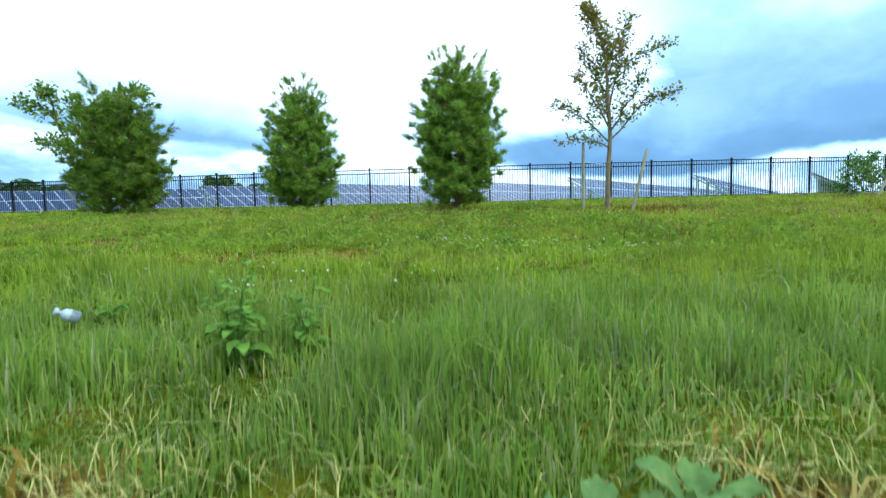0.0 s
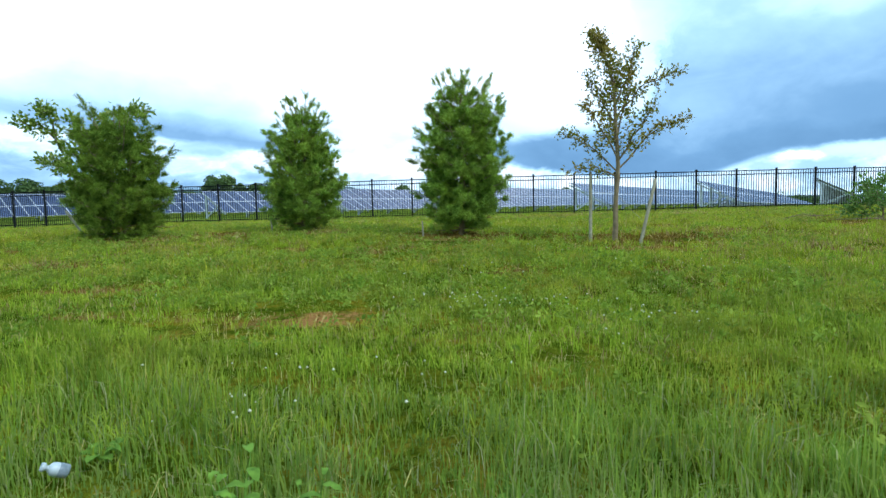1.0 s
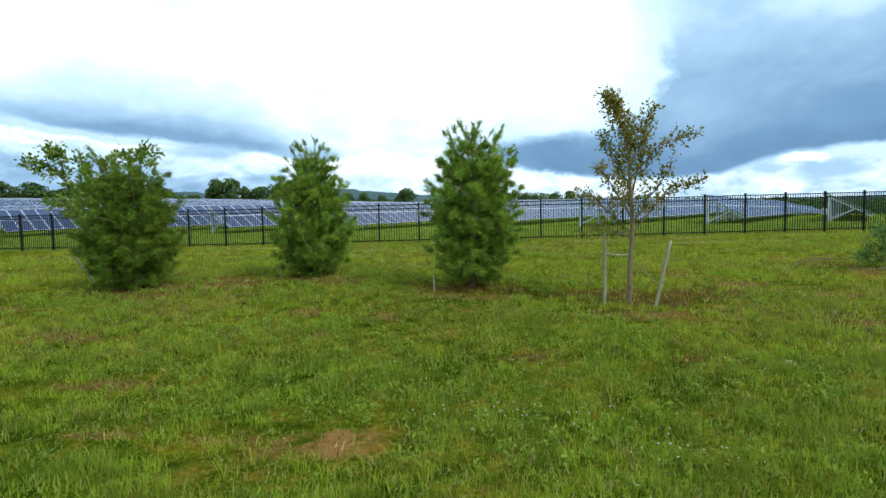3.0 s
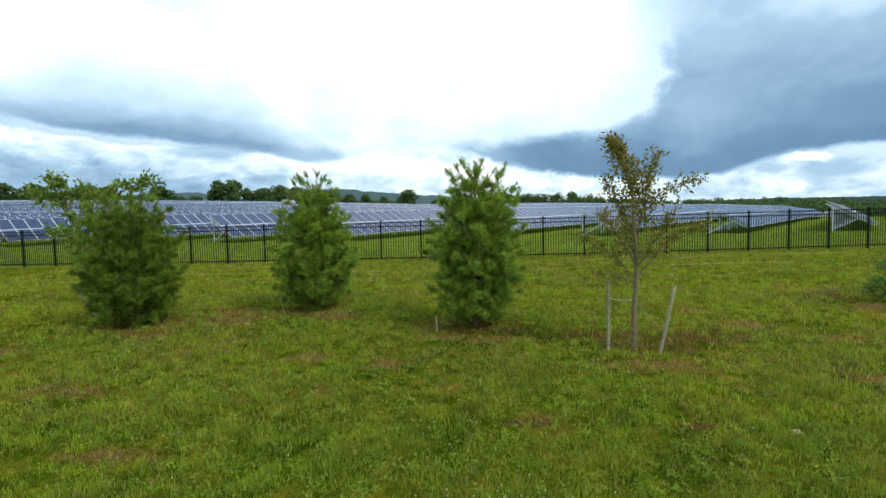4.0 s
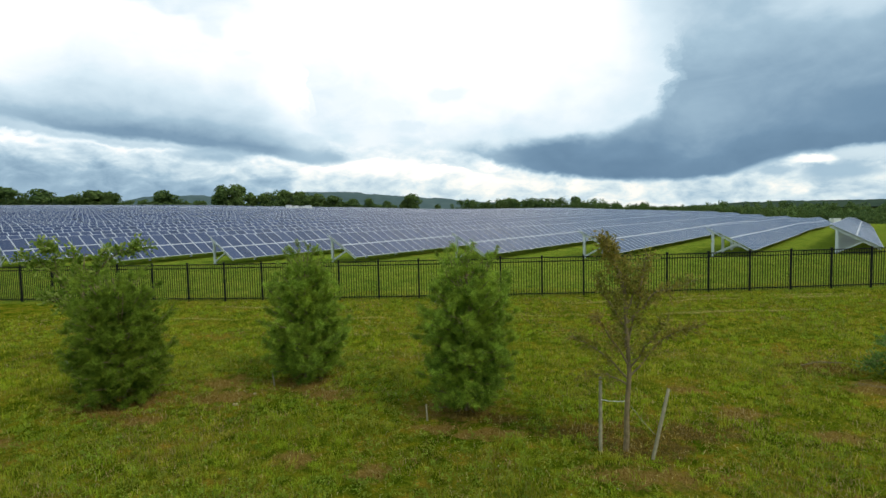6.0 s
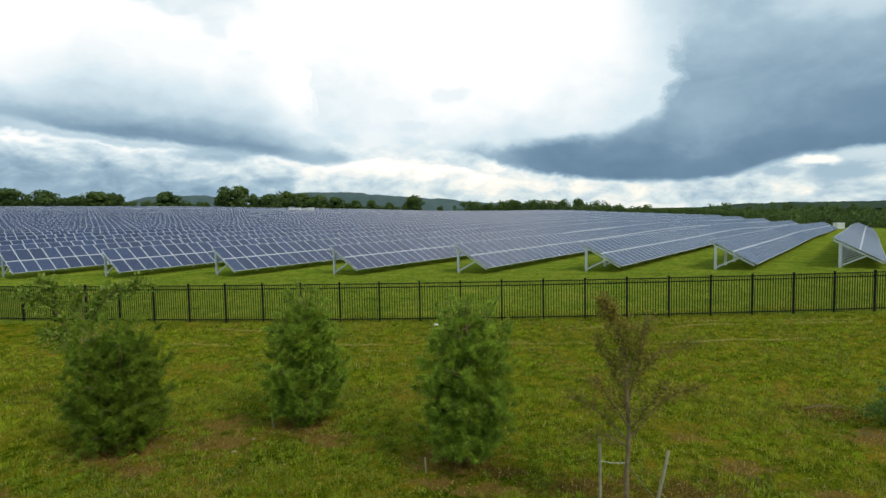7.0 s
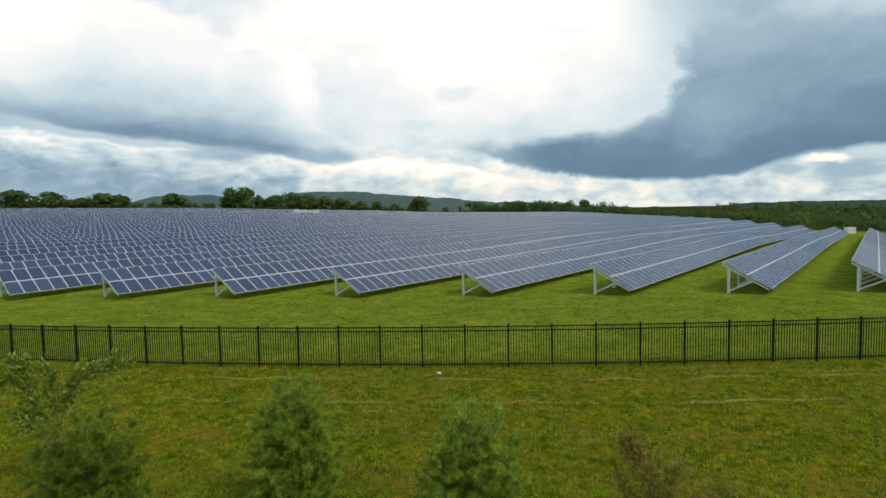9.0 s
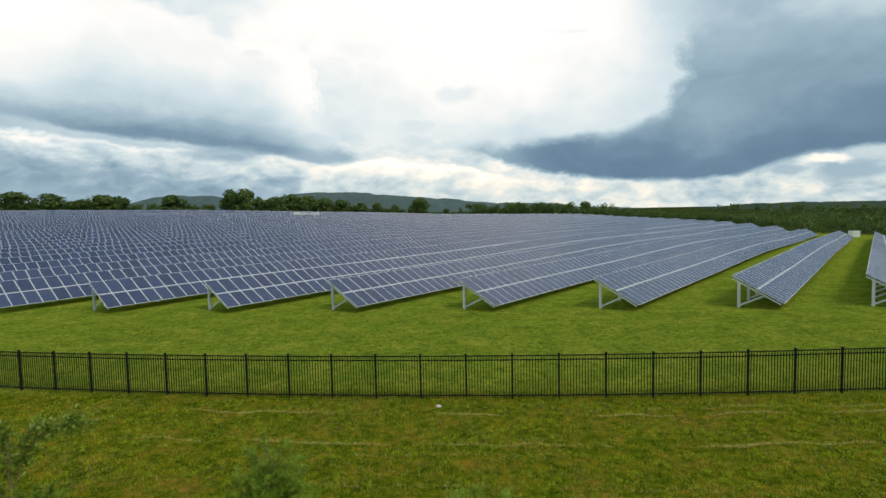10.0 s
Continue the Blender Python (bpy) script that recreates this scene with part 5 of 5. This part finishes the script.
# tussocks: tufts of longer blades splaying from one root
tx, ty, tw = scatter([(-5, 5, 3.0, 6.0, 22, 0.0052), (-9, 9, 6.0, 11.0, 18, 0.0075), (-13, 13, 11.0, 16.0, 12, 0.0098), (-18, 17, 16.0, 25.0, 6, 0.014)], rng)
ok = keep_off(tx, ty, rng) & (value_noise(tx, ty, 0.9, 41) > 0.36)
tx, ty, tw = tx[ok], ty[ok], tw[ok]
per = 20
big = np.repeat(rng.uniform(0.6, 1.25, len(tx)), per)
bx, by = np.repeat(tx, per) + rng.randn(len(tx) * per) * 0.05 * big, np.repeat(ty, per) + rng.randn(len(tx) * per) * 0.05 * big
v, q, t = blades(bx, by, big * rng.uniform(0.07, 0.17, len(bx)), np.repeat(tw, per) * rng.uniform(0.7, 1.3, len(bx)), rng, 1.6)
tagged(new("tussocks", mesh_np("tussocks", v, [q, t], [M_TUSSOCK])), "green tussocks of longer grass in the meadow", "grass", kind="stuff")

# brown thatch showing in thin places, and litter on the worn spots
hx, hy, hw = scatter([(-5, 5, 3.5, 7.0, 190, 0.006), (-9, 9, 7.0, 11.0, 300, 0.008), (-13, 13, 11.0, 16.0, 170, 0.011), (-18, 17, 16.0, 25.0, 75, 0.016)], rng)
ok = rng.rand(len(hx)) < 2.4 * (0.55 * value_noise(hx, hy, 0.7, 43) + 0.45 * value_noise(hx, hy, 2.2, 44) - 0.46)
hx, hy, hw = hx[ok], hy[ok], hw[ok]
v, q, t = blades(hx, hy, rng.uniform(0.06, 0.16, len(hx)), hw, rng, 1.9)
tagged(new("thatch", mesh_np("thatch", v, [q, t], [M_THATCH])), "brown dead thatch among the green grass", "thatch", kind="stuff")
lx, ly = [], []
for px, py, rx, ry, k in PATCHES:
    n = int(rx * ry * {"mulch": 1500, "soil": 520, "bare": 60}[k]) + 20
    lx.append(px + rx * rng.randn(n) * 0.6), ly.append(py + ry * rng.randn(n) * 0.6)
lx, ly = np.concatenate(lx), np.concatenate(ly)
v, q, t = blades(lx, ly, rng.uniform(0.03, 0.12, len(lx)), rng.uniform(0.006, 0.016, len(lx)), rng, 2.6)
tagged(new("litter", mesh_np("litter", v, [q, t], [M_LITTER])), "brown chips, twigs and needles on bare soil", "litter", kind="stuff")

# dead straw lying between the blades, and in combed lines along the fence
sx, sy, sw = scatter([(-4.4, -2.6, 4.95, 5.1, 150, 0.006), (-2.6, -1.6, 4.9, 5.1, 110, 0.006), (-3.9, -3.1, 6.7, 6.85, 340, 0.006), (-2.2, -1.4, 4.2, 4.5, 120, 0.006), (-0.6, 0.2, 6.2, 6.4, 120, 0.006), (1.0, 3.0, 9.0, 9.4, 60, 0.008), (-0.80, -0.30, 0.70, 1.0, 1300, 0.003), (0.5, 0.95, 0.70, 1.0, 1100, 0.003), (-1.2, 1.2, 0.6, 1.3, 330, 0.003), (-2.2, 2.2, -0.5, 0.6, 120, 0.004), (-2.2, 2.2, 0.6, 2.0, 170, 0.003), (-5, 5, 2.0, 7.0, 60, 0.004), (-10, 10, 7.0, 16.0, 26, 0.007)], rng)
lines_x, lines_y = [], []
for y0, x0, x1, amount in ((21.0, -13, 12, 5200), (23.6, -16, 16, 6400), (20.2, -4, 6, 800), (18.3, -6, 9, 700), (24.2, 6, 16, 1200)):
    lx = rng.uniform(x0, x1, amount)
    keep = rng.rand(amount) < value_noise(lx, lx * 0 + y0, 0.5, 51) * 2.0 - 0.5
    lx = lx[keep]
    lines_x.append(lx), lines_y.append(y0 + 0.004 * lx ** 2 * 0.6 + rng.randn(len(lx)) * 0.016 + (value_noise(lx, lx * 0, 1.1, 52) - 0.5) * 0.34)
sx, sy, sw = np.concatenate([sx, *lines_x]), np.concatenate([sy, *lines_y]), np.concatenate([sw, np.full(sum(map(len, lines_x)), 0.0125)])
v, q, t = blades(sx, sy, rng.uniform(0.05, 0.13, len(sx)), sw, rng, 2.4)
tagged(new("straw", mesh_np("straw", v, [q, t], [M_STRAW])), "dry pale straw lying in the grass", "straw", kind="stuff")


# low broad weeds: rosettes of rounded leaves
wx, wy, _ = scatter([(-2.4, 2.4, 1.2, 2.2, 0.4, 0), (-3.6, 3.6, 2.2, 4.0, 5, 0), (-7, 7, 4.0, 9.0, 26, 0), (-11, 11, 9.0, 16.0, 24, 0), (-16, 16, 16.0, 26.0, 12, 0), (-24, 24, 27.0, 33.0, 6, 0), (-24, 24, 33.0, 43.0, 3, 0)], rng)
ok = (value_noise(wx, wy, 0.5, 61) > 0.42) & keep_off(wx, wy, rng)
wx, wy = wx[ok], wy[ok]
leaves = 11
cx, cy = np.repeat(wx, leaves) + rng.randn(len(wx) * leaves) * 0.03, np.repeat(wy, leaves) + rng.randn(len(wx) * leaves) * 0.03
c = np.stack([cx, cy, land(cx, cy) + rng.uniform(0.02, 0.10, len(cx))], 1)
th = rng.rand(len(cx)) * 6.283
v, t = leaf_cards(c, np.stack([np.cos(th), np.sin(th), np.full(len(th), 0.5)], 1) * 1.6, rng, 0.052, 0.42, 0.4)
tagged(new("weeds", mesh_np("weeds", v, [t], [M_WEED])), "low broad-leaved weeds among the grass", "weeds", kind="stuff")

# darker leafy clumps where the meadow is lush
dx_, dy_, _ = scatter([(-6, 2, 3.8, 9.0, 14, 0), (-2.9, 0.4, 5.1, 5.9, 40, 0), (2, 6, 4.0, 9.0, 6, 0), (-9, 6, 9.0, 16.0, 7, 0)], rng)
ok = (0.6 * value_noise(dx_, dy_, 1.1, 65) + 0.4 * value_noise(dx_, dy_, 3.5, 66) > 0.52) & keep_off(dx_, dy_, rng)
dx_, dy_ = np.repeat(dx_[ok], 12), np.repeat(dy_[ok], 12)
dx_, dy_ = dx_ + rng.randn(len(dx_)) * 0.05, dy_ + rng.randn(len(dx_)) * 0.05
th = rng.rand(len(dx_)) * 6.283
c = np.stack([dx_, dy_, land(dx_, dy_) + rng.uniform(0.03, 0.13, len(dx_))], 1)
v, t = leaf_cards(c, np.stack([np.cos(th), np.sin(th), np.full(len(th), 0.6)], 1) * 1.5, rng, 0.052, 0.40, 0.4)
tagged(new("leafy_clumps", mesh_np("leafy_clumps", v, [t], [M_LUSH])), "dark green leafy clumps in the meadow grass", "weeds", kind="stuff")

# white clover heads
hx, hy = [], []
for x0, y0, rx, ry, n in ((0.35, 5.4, 0.75, 0.35, 55), (1.4, 4.75, 0.4, 0.3, 20), (-1.1, 2.75, 0.5, 0.2, 9), (-0.9, 3.3, 0.7, 0.2, 9), (2.9, 7.0, 1.2, 0.8, 14), (0, 3.6, 1.6, 0.8, 8), (0.2, 8.5, 5, 3, 40), (0, 15, 9, 5, 50)):
    hx.append(x0 + rx * rng.randn(n) * 0.6), hy.append(y0 + ry * rng.randn(n) * 0.6)
hx, hy = np.concatenate(hx), np.concatenate(hy)
octa = np.array([(1, 0, 0), (0, 1, 0), (-1, 0, 0), (0, -1, 0), (0, 0, 0.8), (0, 0, -0.8)])
of = np.array([(0, 1, 4), (1, 2, 4), (2, 3, 4), (3, 0, 4), (1, 0, 5), (2, 1, 5), (3, 2, 5), (0, 3, 5)])
cz = land(hx, hy) + rng.uniform(0.06, 0.11, len(hx))
r = rng.uniform(0.006, 0.011, len(hx))
v = (np.stack([hx, hy, cz], 1)[:, None] + octa[None] * r[:, None, None]).reshape(-1, 3)
f = (of[None] + (np.arange(len(hx)) * 6)[:, None, None]).reshape(-1, 3)
stems = join_arrays([tube_arrays([(a, b, c_ - 0.11), (a, b, c_)], [0.0015, 0.0015], 3) for a, b, c_ in zip(hx, hy, cz)])
flowers = new("clover", mesh_np("clover", np.concatenate([v, stems[0]]), [f, stems[1] + len(v)], [M_PETAL, M_WEED], np.concatenate([np.zeros(len(f)), np.ones(len(stems[1]))])))
tagged(flowers, "white clover heads on thin stems in the grass", "clover", kind="stuff")


# big-leaved weeds near the start of the flight
def broad_weed(x, y, leaves, size, seed, mat, label, upright=0.8):
    rng = np.random.RandomState(seed)
    thing = new("broad_leaved_weed")
    thing.location = (x, y, float(land(x, y)))
    tagged(thing, label, "weed", "broad-leaved weeds")
    for k in range(leaves):
        th = k * 2.4 + rng.uniform(-0.3, 0.3)
        L, W = size * rng.uniform(0.75, 1.15), size * rng.uniform(0.34, 0.46)
        rise = upright * rng.uniform(0.6, 1.2)
        nu, nv = 9, 5
        vs = []
        for i in range(nu):
            s = i / (nu - 1)
            half = W * (math.sin(math.pi * min(1, 0.10 + 0.9 * s)) ** 0.7) * (0.12 + 0.88 * smooth01(0.1, 0.35, s)) / 2 * (1 + 0.10 * rng.randn())
            cz_ = L * (rise * s - 0.75 * rise * s * s) + 0.02
            for j in range(nv):
                u = (j / (nv - 1) - 0.5) * 2
                vs.append((L * s * (1 - 0.2 * rise * s), half * u, cz_ + 0.25 * half * u * u + 0.006 * rng.randn()))
        ii = np.arange(nu * nv).reshape(nu, nv)
        qd = np.stack([ii[:-1, :-1].ravel(), ii[1:, :-1].ravel(), ii[1:, 1:].ravel(), ii[:-1, 1:].ravel()], 1)
        part_mesh("leaf", mesh_np("leaf", np.array(vs), [qd], [mat], smooth=True), thing, m=Matrix.Rotation(th, 4, "Z"))


def leafy_weed(x, y, height, stems, seed, mat, label):
    """A bushy weed: a few upright stems with leaves set alternately along them."""
    rng = np.random.RandomState(seed)
    thing = new("leafy_weed")
    thing.location = (x, y, float(land(x, y)))
    tagged(thing, label, "weed", "broad-leaved weeds")
    for _ in range(stems):
        h = height * rng.uniform(0.6, 1.05)
        lean_x, lean_y = rng.randn(2) * 0.30 * h
        pts = [np.array([lean_x * g ** 1.3, lean_y * g ** 1.3, h * g]) for g in np.linspace(0, 1, 6)]
        v, q = tube_arrays(pts, [0.004, 0.0038, 0.0034, 0.003, 0.0025, 0.0015], 5)
        part_mesh("stem", mesh_np("stem", v, [q], [mat], smooth=True), thing)
        for k in range(7):
            g = 0.22 + 0.13 * k
            p = np.array([lean_x * g ** 1.3, lean_y * g ** 1.3, h * g])
            L = height * rng.uniform(0.26, 0.40) * (1.15 - 0.5 * g)
            vs = []
            for i in range(7):
                u = i / 6
                half = L * 0.22 * math.sin(math.pi * min(1, 0.08 + 0.92 * u)) ** 0.8
                for j in (-1, 0, 1):
                    vs.append((L * u, half * j, L * (0.45 * u - 0.6 * u * u) + 0.12 * half * abs(j) + 0.003 * rng.randn()))
            ii = np.arange(21).reshape(7, 3)
            qd = np.stack([ii[:-1, :-1].ravel(), ii[1:, :-1].ravel(), ii[1:, 1:].ravel(), ii[:-1, 1:].ravel()], 1)
            part_mesh("leaf", mesh_np("leaf", np.array(vs), [qd], [mat], smooth=True), thing, m=Matrix.Translation(p) @ Matrix.Rotation(k * 2.4 + rng.uniform(-0.4, 0.4), 4, "Z"))


broad_weed(0.47, 0.84, 5, 0.13, 1, M_DOCK, "dock plant with reddish-veined leaves in the grass", 1.4)
broad_weed(0.31, 0.80, 4, 0.115, 2, M_DOCK, "dock plant with broad pale green leaves", 1.1)
leafy_weed(-0.56, 1.66, 0.30, 6, 3, M_BROAD, "bushy dark green leafy weed standing in tall grass")
leafy_weed(-0.38, 1.78, 0.24, 4, 4, M_BROAD, "dark green leafy weed beside a bushier one")
broad_weed(-1.42, 2.35, 6, 0.12, 5, M_BROAD, "green broad-leaved weed beside the bottle", 1.0)
broad_weed(0.25, 2.05, 5, 0.10, 6, M_BROAD, "low green weed among clover", 0.9)
